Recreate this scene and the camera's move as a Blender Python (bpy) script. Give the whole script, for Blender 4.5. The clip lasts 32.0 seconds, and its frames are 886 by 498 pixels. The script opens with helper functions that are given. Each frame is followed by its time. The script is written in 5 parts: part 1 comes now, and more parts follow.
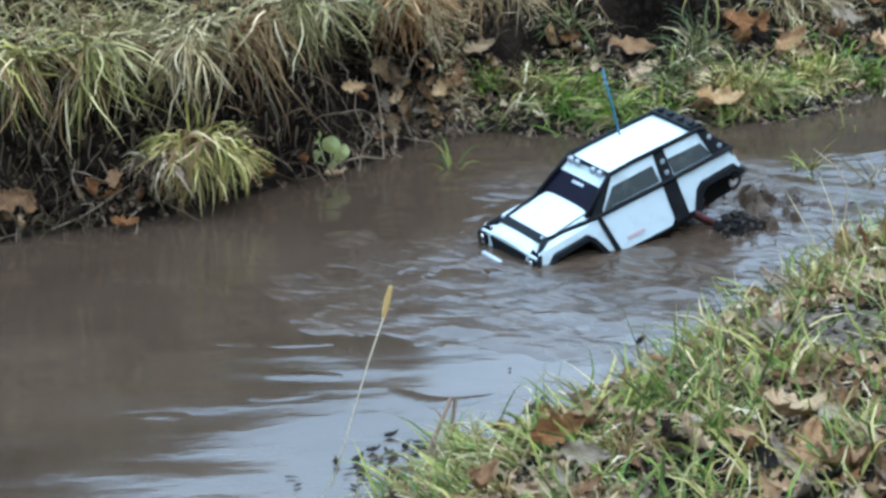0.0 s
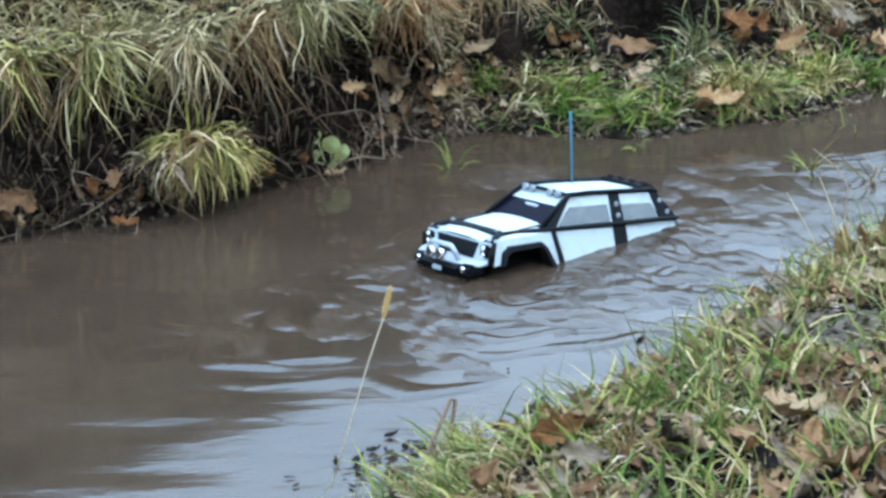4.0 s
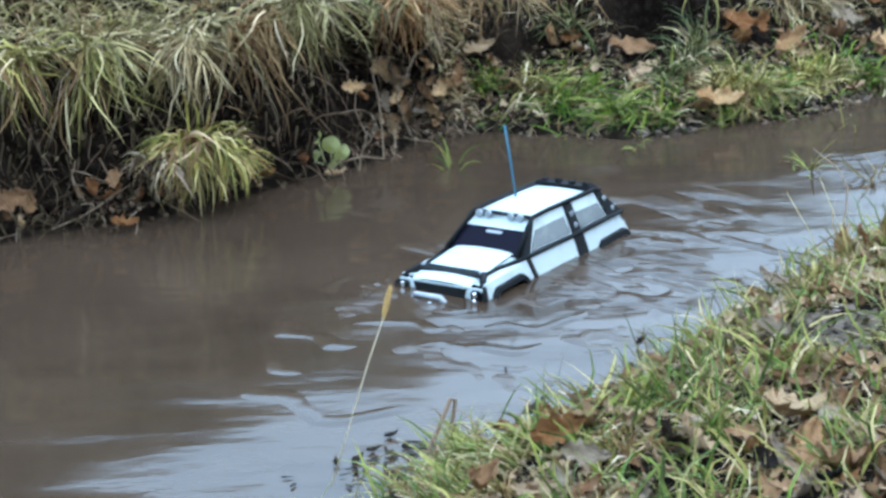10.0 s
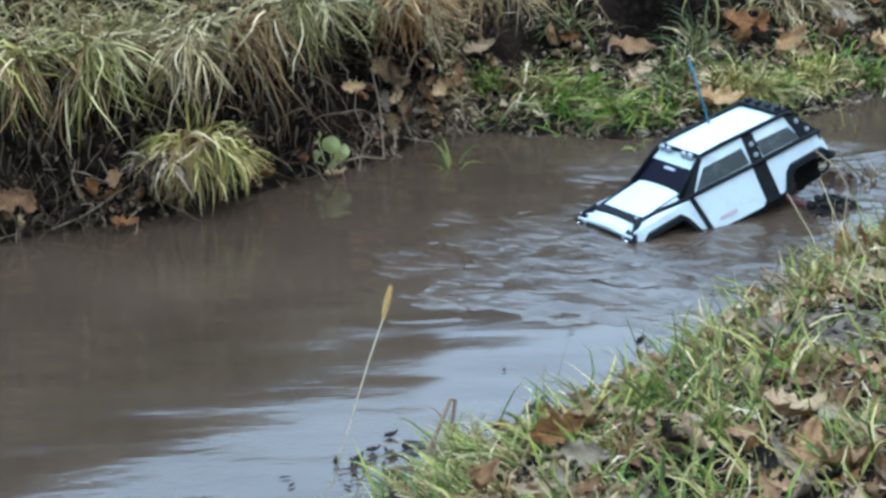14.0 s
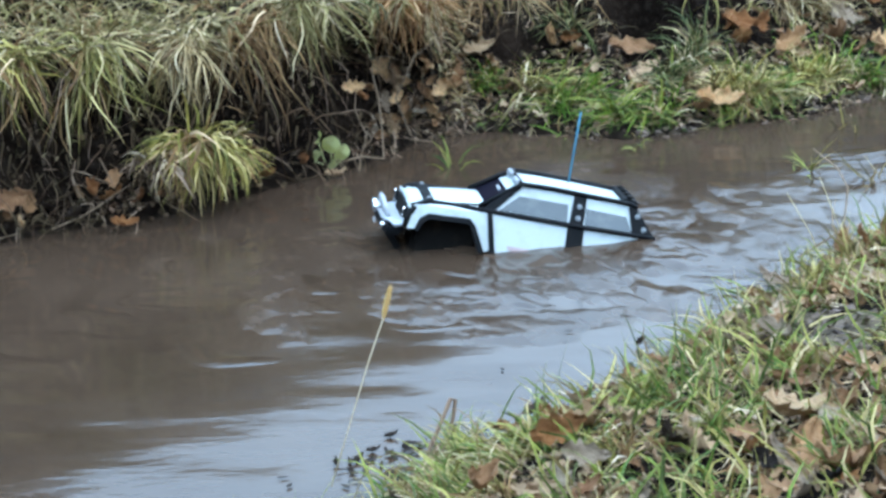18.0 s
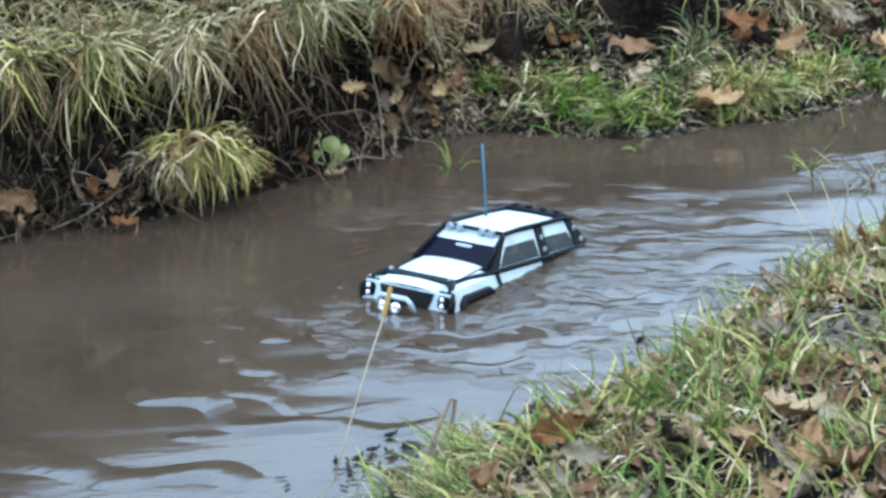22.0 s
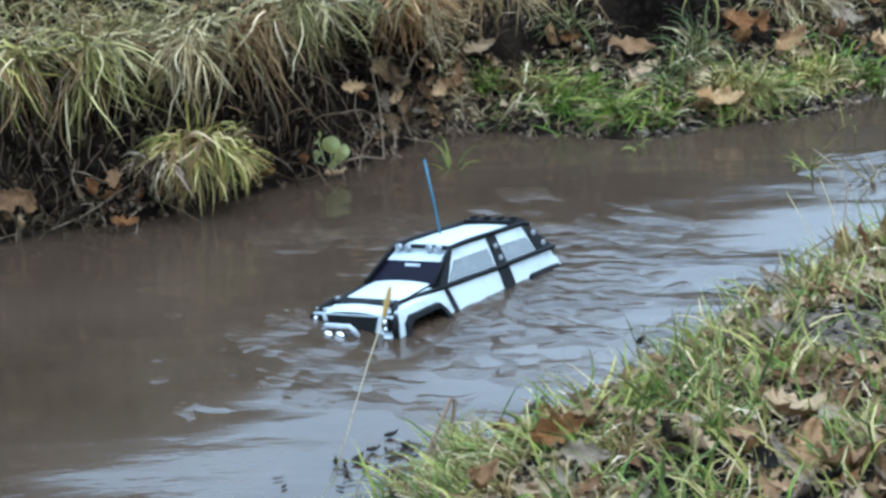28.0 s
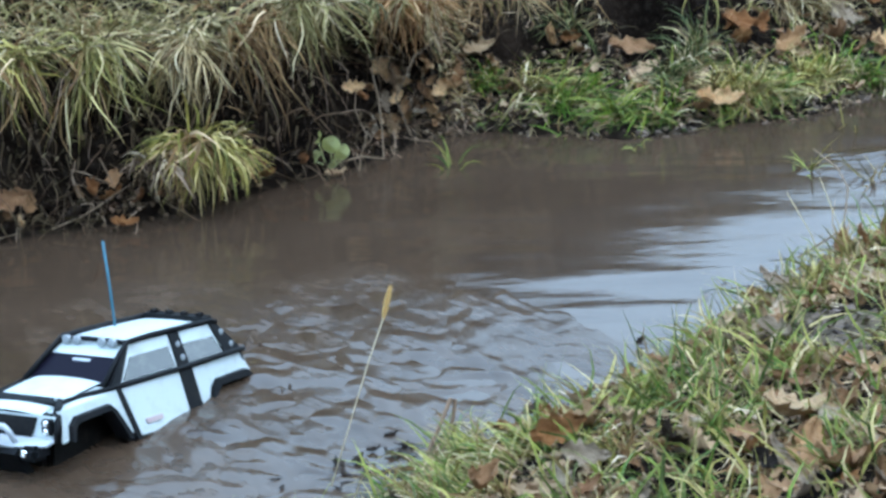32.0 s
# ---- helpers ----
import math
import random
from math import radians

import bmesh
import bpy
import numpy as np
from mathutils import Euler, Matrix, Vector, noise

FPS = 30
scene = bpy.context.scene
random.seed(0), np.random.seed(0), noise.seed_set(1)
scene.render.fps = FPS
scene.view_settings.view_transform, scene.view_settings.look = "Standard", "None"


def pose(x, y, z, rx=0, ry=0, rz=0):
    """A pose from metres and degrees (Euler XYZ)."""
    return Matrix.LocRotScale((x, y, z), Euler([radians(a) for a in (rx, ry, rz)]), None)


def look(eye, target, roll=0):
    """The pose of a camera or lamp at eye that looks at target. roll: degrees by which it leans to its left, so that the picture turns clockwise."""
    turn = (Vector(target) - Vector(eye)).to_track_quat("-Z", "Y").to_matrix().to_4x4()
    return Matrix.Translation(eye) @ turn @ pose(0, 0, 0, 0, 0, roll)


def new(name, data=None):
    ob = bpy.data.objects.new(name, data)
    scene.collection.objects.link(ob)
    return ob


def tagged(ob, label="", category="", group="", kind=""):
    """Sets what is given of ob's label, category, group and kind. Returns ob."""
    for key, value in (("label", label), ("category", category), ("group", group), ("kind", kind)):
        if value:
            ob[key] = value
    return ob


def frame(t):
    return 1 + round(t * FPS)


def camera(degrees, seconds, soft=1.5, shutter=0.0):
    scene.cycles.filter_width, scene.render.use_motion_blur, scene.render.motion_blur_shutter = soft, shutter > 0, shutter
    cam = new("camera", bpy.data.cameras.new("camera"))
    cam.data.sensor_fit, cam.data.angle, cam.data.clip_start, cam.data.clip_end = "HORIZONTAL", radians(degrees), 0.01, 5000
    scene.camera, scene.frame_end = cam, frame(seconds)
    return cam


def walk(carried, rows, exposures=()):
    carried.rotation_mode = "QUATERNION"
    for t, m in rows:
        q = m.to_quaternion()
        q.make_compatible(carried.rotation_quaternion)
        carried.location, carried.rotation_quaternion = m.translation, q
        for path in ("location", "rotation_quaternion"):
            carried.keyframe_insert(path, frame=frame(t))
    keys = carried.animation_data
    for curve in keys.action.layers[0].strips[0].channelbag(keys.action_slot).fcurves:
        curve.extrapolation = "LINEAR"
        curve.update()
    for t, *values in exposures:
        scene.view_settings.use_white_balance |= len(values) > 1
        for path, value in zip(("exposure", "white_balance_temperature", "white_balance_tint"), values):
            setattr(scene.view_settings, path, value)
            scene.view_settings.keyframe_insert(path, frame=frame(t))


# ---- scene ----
cam = camera(20.6, 32.0, soft=3.0)
EYE = pose(0, 0, 1.361) @ pose(0, 0, 0, 90 - 17.70) @ pose(0, 0, 0, 0, 0, -1.69)
walk(cam, [(0, EYE), (32, EYE)], [(t, e - 0.10, 5960, 6) for t, e in ((0, 1.60), (9, 1.60), (11, 1.57), (12.5, 1.50), (14.5, 1.56), (17, 1.69), (24, 1.69), (28, 1.53), (32, 1.50))])

# seconds, x, y, z, roll, pitch, heading of the toy truck
TRUCK_ROWS = (
    (0, 0.286, 4.318, 0.084, -5.2, 15, -148.8),
    (0.5, 0.326, 4.316, 0.086, -6.2, 12.6, -144.5),
    (1, 0.330, 4.333, 0.085, -2.6, 15.5, -146.3),
    (1.5, 0.322, 4.339, 0.080, -2.1, 15.4, -147),
    (2, 0.335, 4.365, 0.073, -3.5, 11.2, -147.1),
    (2.5, 0.267, 4.344, 0.070, 3.7, -1.9, -155.1),
    (3, 0.225, 4.295, 0.062, -6.7, -6.8, -144.4),
    (3.5, 0.203, 4.283, 0.045, -0.1, -7.6, -143.8),
    (5.5, 0.150, 4.214, 0.038, 3.5, -8.9, -128.8),
    (6, 0.134, 4.185, 0.033, 5.6, -5.2, -127.5),
    (6.5, 0.136, 4.172, 0.029, 2.9, -3.9, -126.2),
    (7, 0.121, 4.174, 0.031, 4.8, -3.9, -127.0),
    (7.5, 0.121, 4.170, 0.034, 4.3, -2.8, -125.6),
    (8, 0.122, 4.165, 0.034, 4.0, -2.9, -125.6),
    (8.5, 0.122, 4.163, 0.034, 3.8, -3.0, -125.4),
    (9, 0.123, 4.160, 0.035, 3.7, -3.6, -125.4),
    (9.5, 0.114, 4.163, 0.034, 2.1, 1.0, -125.9),
    (10, 0.114, 4.181, 0.029, 2.0, 0.6, -126.1),
    (10.5, 0.107, 4.191, 0.054, 8.6, 9, -127.9),
    (11, 0.174, 4.228, 0.093, 5.1, 14, -120.6),
    (11.5, 0.307, 4.325, 0.106, -1.1, 10.6, -117.1),
    (12, 0.351, 4.421, 0.083, -3.4, 18, -125.6),
    (12.5, 0.391, 4.405, 0.095, -2.4, 18.9, -135.9),
    (13, 0.485, 4.427, 0.095, 2.8, 13.1, -148.3),
    (13.5, 0.473, 4.429, 0.081, 3.3, 13.8, -149),
    (14, 0.469, 4.442, 0.070, 1.1, 14.6, -149.1),
    (14.5, 0.445, 4.470, 0.081, 6.5, -1.2, -157.5),
    (16.5, 0.164, 4.369, 0.037, 2.9, -11.3, -169.1),
    (17, 0.158, 4.363, 0.037, 2.1, -12.2, -169.0),
    (17.5, 0.137, 4.335, 0.053, 4.8, -12.8, -175.6),
    (18, 0.132, 4.341, 0.049, 3.7, -13.5, -174.4),
    (18.5, 0.131, 4.343, 0.041, 2.6, -11.7, -170.5),
    (19, 0.118, 4.329, 0.037, 0.2, -10.5, -167.0),
    (19.5, 0.077, 4.305, 0.036, -1.3, -10.3, -153.7),
    (20, 0.072, 4.264, 0.035, -4.2, -11.1, -137.2),
    (20.5, 0.081, 4.232, 0.019, -3.1, -6.8, -132.9),
    (21, 0.077, 4.182, 0.016, -1.8, -4.6, -130.8),
    (21.5, 0.070, 4.164, 0.007, -1.9, -3.6, -130.9),
    (22, 0.054, 4.130, 0.017, -0.7, -6.4, -124.8),
    (22.5, 0.064, 4.096, 0.024, -6.7, -2.6, -121.8),
    (23, 0.052, 4.058, 0.028, -4.3, -2.3, -122.5),
    (23.5, 0.030, 4.069, 0.031, 2.0, -4.6, -118.5),
    (24, 0.032, 4.053, 0.028, 0.6, -4.9, -118.8),
    (24.5, 0.022, 4.065, 0.025, 4.0, -5.3, -119.4),
    (25, 0.023, 4.056, 0.026, 4.5, -5.2, -118.3),
    (25.5, 0.021, 4.059, 0.021, 2.5, -3.6, -120.0),
    (27.5, -0.024, 4.034, 0.020, 6.7, 0.8, -128.8),
    (28, -0.028, 4.014, 0.023, 8.2, -2.2, -128.7),
    (28.5, -0.047, 4.006, 0.030, 10.2, -3.4, -133.0),
    (29, -0.085, 3.970, 0.030, 14.6, -8.0, -133.3),
    (29.5, -0.120, 3.924, 0.027, 10.4, -10.6, -135.0),
    (30, -0.160, 3.833, 0.031, 6.3, -9.1, -146.6),
    (30.5, -0.258, 3.760, 0.049, 8.0, -13.7, -139.5),
    (31, -0.372, 3.665, 0.056, 8.6, -14.0, -135.0),
    (31.5, -0.457, 3.552, 0.058, 8.4, -8.7, -130.0),
    (32, -0.530, 3.470, 0.063, 4.7, -7.7, -121.8),
)

# ---- world and light: an overcast late-autumn sky ----
world = bpy.data.worlds.new("overcast_sky")
scene.world = world
world.use_nodes = True
wn = world.node_tree
wn.nodes.clear()
w_out = wn.nodes.new("ShaderNodeOutputWorld")
w_bg = wn.nodes.new("ShaderNodeBackground")
w_sky = wn.nodes.new("ShaderNodeTexSky")
w_sky.sky_type = "NISHITA"
w_sky.sun_disc = False
SUN_EL, SUN_AZ = radians(68), radians(110)
w_sky.sun_elevation, w_sky.sun_rotation = SUN_EL, SUN_AZ
w_sky.air_density, w_sky.dust_density, w_sky.ozone_density = 1.0, 4.0, 1.0
w_hsv = wn.nodes.new("ShaderNodeHueSaturation")
w_hsv.inputs["Saturation"].default_value = 0.8
wn.links.new(w_sky.outputs[0], w_hsv.inputs["Color"])
w_cloud = wn.nodes.new("ShaderNodeMix")
w_cloud.data_type = "RGBA"
w_cloud.inputs[0].default_value = 0.82
wn.links.new(w_hsv.outputs[0], w_cloud.inputs[6])
w_place, w_axis = wn.nodes.new("ShaderNodeTexCoord"), wn.nodes.new("ShaderNodeSeparateXYZ")
wn.links.new(w_place.outputs["Generated"], w_axis.inputs[0])
w_haze = wn.nodes.new("ShaderNodeMix")
w_haze.data_type = "RGBA"
w_haze.inputs[6].default_value, w_haze.inputs[7].default_value = (6.35, 8.0, 9.7, 1), (5.55, 8.0, 11.1, 1)
w_height = wn.nodes.new("ShaderNodeMapRange")
w_height.inputs["From Min"].default_value, w_height.inputs["From Max"].default_value = 0.15, 0.6
wn.links.new(w_axis.outputs["Z"], w_height.inputs["Value"])
wn.links.new(w_height.outputs[0], w_haze.inputs[0])
wn.links.new(w_haze.outputs[2], w_cloud.inputs[7])
w_dome = wn.nodes.new("ShaderNodeMapRange")
w_dome.inputs["To Min"].default_value, w_dome.inputs["To Max"].default_value = 1.26, 0.94
wn.links.new(w_axis.outputs["Z"], w_dome.inputs["Value"])
w_scale = wn.nodes.new("ShaderNodeVectorMath")
w_scale.operation = "SCALE"
wn.links.new(w_cloud.outputs[2], w_scale.inputs[0])
w_drift = wn.nodes.new("ShaderNodeTexNoise")
w_drift.inputs["Scale"].default_value, w_drift.inputs["Detail"].default_value = 2.2, 3.0
wn.links.new(w_place.outputs["Generated"], w_drift.inputs["Vector"])
w_thick = wn.nodes.new("ShaderNodeMapRange")
w_thick.inputs["From Min"].default_value, w_thick.inputs["From Max"].default_value = 0.3, 0.7
w_thick.inputs["To Min"].default_value, w_thick.inputs["To Max"].default_value = 0.72, 1.28
wn.links.new(w_drift.outputs["Fac"], w_thick.inputs["Value"])
w_both = wn.nodes.new("ShaderNodeMath")
w_both.operation = "MULTIPLY"
wn.links.new(w_dome.outputs[0], w_both.inputs[0])
wn.links.new(w_thick.outputs[0], w_both.inputs[1])
wn.links.new(w_both.outputs[0], w_scale.inputs["Scale"])
wn.links.new(w_scale.outputs[0], w_bg.inputs[0])
w_bg.inputs[1].default_value = 0.14
wn.links.new(w_bg.outputs[0], w_out.inputs[0])
sun = new("sun", bpy.data.lights.new("sun", "SUN"))
sun.data.energy, sun.data.angle, sun.data.color = 0.4, radians(70), (0.95, 0.97, 1.0)
to_sun = Vector((math.sin(SUN_AZ) * math.cos(SUN_EL), math.cos(SUN_AZ) * math.cos(SUN_EL), math.sin(SUN_EL)))
sun.matrix_world = look(to_sun * 20, (0, 0, 0))


# ---- materials ----
class Mat:
    """A node material with one Principled shader and shorthand for its nodes."""

    def __init__(self, name, rough=0.6, metal=0.0, spec=0.5, ior=1.5):
        self.m = bpy.data.materials.new(name)
        self.m.use_nodes = True
        self.t = self.m.node_tree
        self.b = self.t.nodes["Principled BSDF"]
        self.b.inputs["Roughness"].default_value = rough
        self.b.inputs["Metallic"].default_value = metal
        self.b.inputs["Specular IOR Level"].default_value = spec
        self.b.inputs["IOR"].default_value = ior

    def node(self, kind, **values):
        n = self.t.nodes.new("ShaderNode" + kind)
        for k, v in values.items():
            n.inputs[k.replace("_", " ")].default_value = v
        return n

    def link(self, a, b):
        self.t.links.new(a, b)

    def coords(self, scale=(1, 1, 1)):
        tc, mp = self.node("TexCoord"), self.node("Mapping", Scale=scale)
        self.link(tc.outputs["Object"], mp.inputs["Vector"])
        return mp.outputs[0]

    def noise(self, scale, detail=4, rough=0.6, stretch=(1, 1, 1)):
        n = self.node("TexNoise", Scale=scale, Detail=detail, Roughness=rough)
        self.link(self.coords(stretch), n.inputs["Vector"])
        return n.outputs["Fac"]

    def ramp(self, fac, stops):
        r = self.node("ValToRGB")
        e = r.color_ramp.elements
        while len(e) < len(stops):
            e.new(0.5)
        for el, (p, c) in zip(e, stops):
            el.position, el.color = p, (*c, 1)
        self.link(fac, r.inputs[0])
        return r.outputs[0]

    def mix(self, fac, a, b, blend="MIX"):
        n = self.t.nodes.new("ShaderNodeMix")
        n.data_type, n.blend_type = "RGBA", blend
        for sock, v in ((n.inputs[0], fac), (n.inputs[6], a), (n.inputs[7], b)):
            if isinstance(v, bpy.types.NodeSocket):
                self.link(v, sock)
            else:
                sock.default_value = v if isinstance(v, float) else (*v, 1)
        return n.outputs[2]

    def color(self, c):
        if isinstance(c, bpy.types.NodeSocket):
            self.link(c, self.b.inputs["Base Color"])
        else:
            self.b.inputs["Base Color"].default_value = (*c, 1)
        return self

    def bump(self, fac, strength=0.3, dist=0.002):
        n = self.node("Bump", Strength=strength, Distance=dist)
        self.link(fac, n.inputs["Height"])
        self.link(n.outputs[0], self.b.inputs["Normal"])
        return self

    def rough_from(self, fac, lo, hi):
        r = self.node("MapRange", To_Min=lo, To_Max=hi)
        self.link(fac, r.inputs[0])
        self.link(r.outputs[0], self.b.inputs["Roughness"])
        return self


# Wet earth taken near black: the shade of the bank's gaps is in its colour.
def earth_mat():
    k = Mat("wet_earth_shade_toned", 0.95, spec=0.03)
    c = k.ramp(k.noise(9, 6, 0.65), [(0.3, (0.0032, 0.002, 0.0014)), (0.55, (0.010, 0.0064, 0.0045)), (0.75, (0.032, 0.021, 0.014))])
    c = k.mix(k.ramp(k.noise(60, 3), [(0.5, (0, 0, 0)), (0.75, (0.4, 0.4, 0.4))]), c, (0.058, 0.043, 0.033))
    return k.color(c).bump(k.noise(55, 6, 0.7), 0.9, 0.012).m


WATER_STOPS = [(0.3, (0.039, 0.0242, 0.0150)), (0.7, (0.064, 0.0405, 0.0258))]


def water_mat():
    k = Mat("muddy_stream_water", 0.105, spec=0.5, ior=1.33)
    c = k.ramp(k.noise(2.2, 4), WATER_STOPS)
    k.color(c)
    a = k.noise(2.6, 1.0, 0.4, (0.75, 1.15, 1))
    b = k.noise(6.5, 0.8, 0.4, (0.5, 1.3, 1))
    c = k.noise(34, 2, 0.5, (0.5, 1.3, 1))
    k.bump(k.mix(0.032, k.mix(0.28, a, b), c), 0.50, 0.03)
    return k.m


def stirred_mat(name, silt, rough, spec):
    """Water that the wheels have stirred: duller, finely broken and full of silt, the more so the higher the mesh's "stir"."""
    k = Mat(name, rough, spec=spec, ior=1.33)
    stir = k.node("Attribute")
    stir.attribute_name = "stir"
    stir = stir.outputs["Fac"]
    cloud = k.node("Math")
    cloud.operation = "MULTIPLY"
    k.link(stir, cloud.inputs[0])
    k.link(k.ramp(k.noise(13, 5, 0.65, (0.7, 1.2, 1)), [(0.4, (0, 0, 0)), (0.8, (1, 1, 1))]), cloud.inputs[1])
    k.color(k.mix(cloud.outputs[0], k.ramp(k.noise(2.2, 4), WATER_STOPS), silt))
    k.bump(k.mix(0.3, k.noise(20, 3, 0.55, (0.5, 1.3, 1)), k.noise(52, 2, 0.5, (0.6, 1.2, 1))), 0.0, 0.009)
    force = k.node("MapRange", To_Min=0.1, To_Max=0.7)
    k.link(stir, force.inputs[0])
    k.link(force.outputs[0], [n for n in k.t.nodes if n.type == "BUMP"][0].inputs["Strength"])
    return k.rough_from(stir, 0.105, rough).m


def blade_mat(name, stops, rough=0.55):
    k = Mat(name, rough, spec=0.09)
    geo = k.node("NewGeometry")
    c = k.ramp(geo.outputs["Random Per Island"], [(p, tuple(min(0.95, v * (0.66 + 0.5 * p)) for v in (1.05 * r, 0.97 * g, 0.96 * b))) for p, (r, g, b) in stops])
    c = k.mix(k.ramp(k.noise(25, 2), [(0.35, (0, 0, 0)), (0.75, (0.55, 0.55, 0.55))]), c, (0.16, 0.12, 0.06))
    k.color(c)
    k.b.inputs["Subsurface Weight"].default_value = 0.0
    return k.m


def paint_mat(name, c, rough, dirt, dirt_col=(0.12, 0.09, 0.065), spec=0.5):
    k = Mat(name, rough, spec=spec)
    f = k.ramp(k.noise(26, 5, 0.7), [(0.5, (0, 0, 0)), (0.85, (dirt, dirt, dirt))])
    k.color(k.mix(f, c, dirt_col)).rough_from(k.noise(60, 3), rough * 0.8, rough * 1.5)
    return k.bump(k.noise(180, 2), 0.05, 0.001).m


M_EARTH = earth_mat()
M_WATER = water_mat()
M_CHURN = stirred_mat("churned_muddy_water", (0.150, 0.098, 0.063), 0.32, 0.34)
M_TURBID = stirred_mat("stirred_muddy_water", (0.095, 0.063, 0.042), 0.25, 0.42)
M_DRY = blade_mat("dry_pale_grass", [(0.0, (0.50, 0.41, 0.23)), (0.25, (0.35, 0.30, 0.12)), (0.45, (0.165, 0.14, 0.038)), (0.65, (0.18, 0.095, 0.04)), (0.85, (0.52, 0.41, 0.24)), (1.0, (0.66, 0.56, 0.39))])
M_OLIVE = blade_mat("olive_tussock_grass", [(0.0, (0.052, 0.064, 0.018)), (0.35, (0.21, 0.205, 0.050)), (0.7, (0.39, 0.345, 0.105)), (0.9, (0.57, 0.485, 0.22)), (1.0, (0.71, 0.61, 0.40))])
M_GREEN = blade_mat("green_bank_grass", [(0.0, (0.052, 0.114, 0.024)), (0.3, (0.115, 0.20, 0.032)), (0.55, (0.225, 0.28, 0.046)), (0.78, (0.35, 0.31, 0.085)), (1.0, (0.46, 0.37, 0.19))])
M_SHELF = blade_mat("green_shelf_grass", [(0.0, (0.030, 0.078, 0.010)), (0.4, (0.080, 0.175, 0.014)), (0.7, (0.15, 0.25, 0.022)), (0.9, (0.25, 0.28, 0.045)), (1.0, (0.38, 0.33, 0.13))])
M_BROWNGRASS = blade_mat("brown_dead_grass", [(0.0, (0.09, 0.045, 0.019)), (0.4, (0.24, 0.135, 0.055)), (0.8, (0.42, 0.27, 0.12)), (1.0, (0.62, 0.47, 0.28))])
M_SEDGE = blade_mat("yellow_sedge", [(0.0, (0.09, 0.105, 0.022)), (0.3, (0.23, 0.225, 0.042)), (0.65, (0.42, 0.35, 0.085)), (1.0, (0.70, 0.58, 0.27))])
M_RUST = blade_mat("rusty_dead_grass", [(0.0, (0.08, 0.032, 0.012)), (0.35, (0.26, 0.115, 0.038)), (0.75, (0.44, 0.245, 0.10)), (1.0, (0.60, 0.42, 0.22))])
# Weathered stems, with the shade below the bank's lip put into their colours.
M_STEM = blade_mat("weathered_stem_shade_toned", [(0.0, (0.022, 0.013, 0.009)), (0.4, (0.070, 0.045, 0.031)), (0.75, (0.15, 0.105, 0.074)), (0.92, (0.29, 0.215, 0.15)), (1.0, (0.42, 0.33, 0.23))], 0.8)
M_BLEACHED = blade_mat("bleached_grass", [(0.0, (0.10, 0.066, 0.024)), (0.25, (0.33, 0.245, 0.10)), (0.6, (0.58, 0.445, 0.22)), (1.0, (0.84, 0.67, 0.42))])
M_PALEGREEN = blade_mat("pale_green_grass", [(0.0, (0.044, 0.038, 0.013)), (0.3, (0.165, 0.15, 0.050)), (0.65, (0.34, 0.305, 0.125)), (1.0, (0.64, 0.53, 0.31))])
M_COOL = blade_mat("cool_green_leaf_grass", [(0.0, (0.022, 0.042, 0.012)), (0.5, (0.070, 0.105, 0.028)), (0.85, (0.20, 0.205, 0.075)), (1.0, (0.42, 0.37, 0.19))])
# Root browns lowered: they carry the shade under the overhang.
M_ROOT = blade_mat("brown_root_shade_toned", [(0.0, (0.014, 0.008, 0.005)), (0.4, (0.060, 0.036, 0.022)), (0.7, (0.15, 0.095, 0.060)), (1.0, (0.36, 0.27, 0.19))], 0.8)
M_WHITE = paint_mat("white_body_paint", (0.505, 0.55, 0.54), 0.4, 0.4)
M_BLACK = paint_mat("black_plastic", (0.006, 0.0065, 0.0075), 0.5, 0.12, spec=0.12)
M_DARK = paint_mat("dark_chassis", (0.008, 0.007, 0.006), 0.7, 0.25, spec=0.1)
M_RED = paint_mat("red_shock_spring", (0.085, 0.012, 0.010), 0.6, 0.8)
M_TYRE = paint_mat("muddy_rubber", (0.012, 0.010, 0.009), 0.8, 0.5, spec=0.1)
M_CHROME = Mat("chrome_plating", 0.14, 1.0).color((0.86, 0.87, 0.88)).m
M_STEEL = paint_mat("dull_steel_bolt", (0.30, 0.32, 0.33), 0.4, 0.4)
M_SILVER = paint_mat("silver_plastic", (0.42, 0.44, 0.46), 0.3, 0.3)
M_GLASS = paint_mat("misted_window_film", (0.050, 0.055, 0.052), 0.09, 0.45, (0.20, 0.19, 0.16), spec=0.9)
M_SCREEN = Mat("dark_windscreen_film", 0.3, spec=0.03).color((0.008, 0.007, 0.013)).m
M_MARK = paint_mat("faded_red_print", (0.44, 0.33, 0.32), 0.5, 0.6, (0.5, 0.5, 0.48))
M_ANT = paint_mat("blue_antenna_tube", (0.025, 0.135, 0.20), 0.4, 0.05)


# ---- mesh helpers ----
def mesh_of(name, verts, faces, material, smooth=False):
    me = bpy.data.meshes.new(name)
    me.from_pydata([tuple(map(float, v)) for v in verts], [], [tuple(map(int, f)) for f in faces])
    me.materials.append(material)
    if smooth:
        me.polygons.foreach_set("use_smooth", [True] * len(me.polygons))
    me.update()
    return me


def part(name, bm, material, parent=None, label="", smooth=False):
    """Links a bmesh as one mesh object, under parent where it is given."""
    bmesh.ops.recalc_face_normals(bm, faces=bm.faces)
    me = bpy.data.meshes.new(name)
    bm.to_mesh(me)
    bm.free()
    me.materials.append(material)
    if smooth:
        me.polygons.foreach_set("use_smooth", [True] * len(me.polygons))
    ob = new(name, me)
    ob.parent = parent
    return tagged(ob, label)


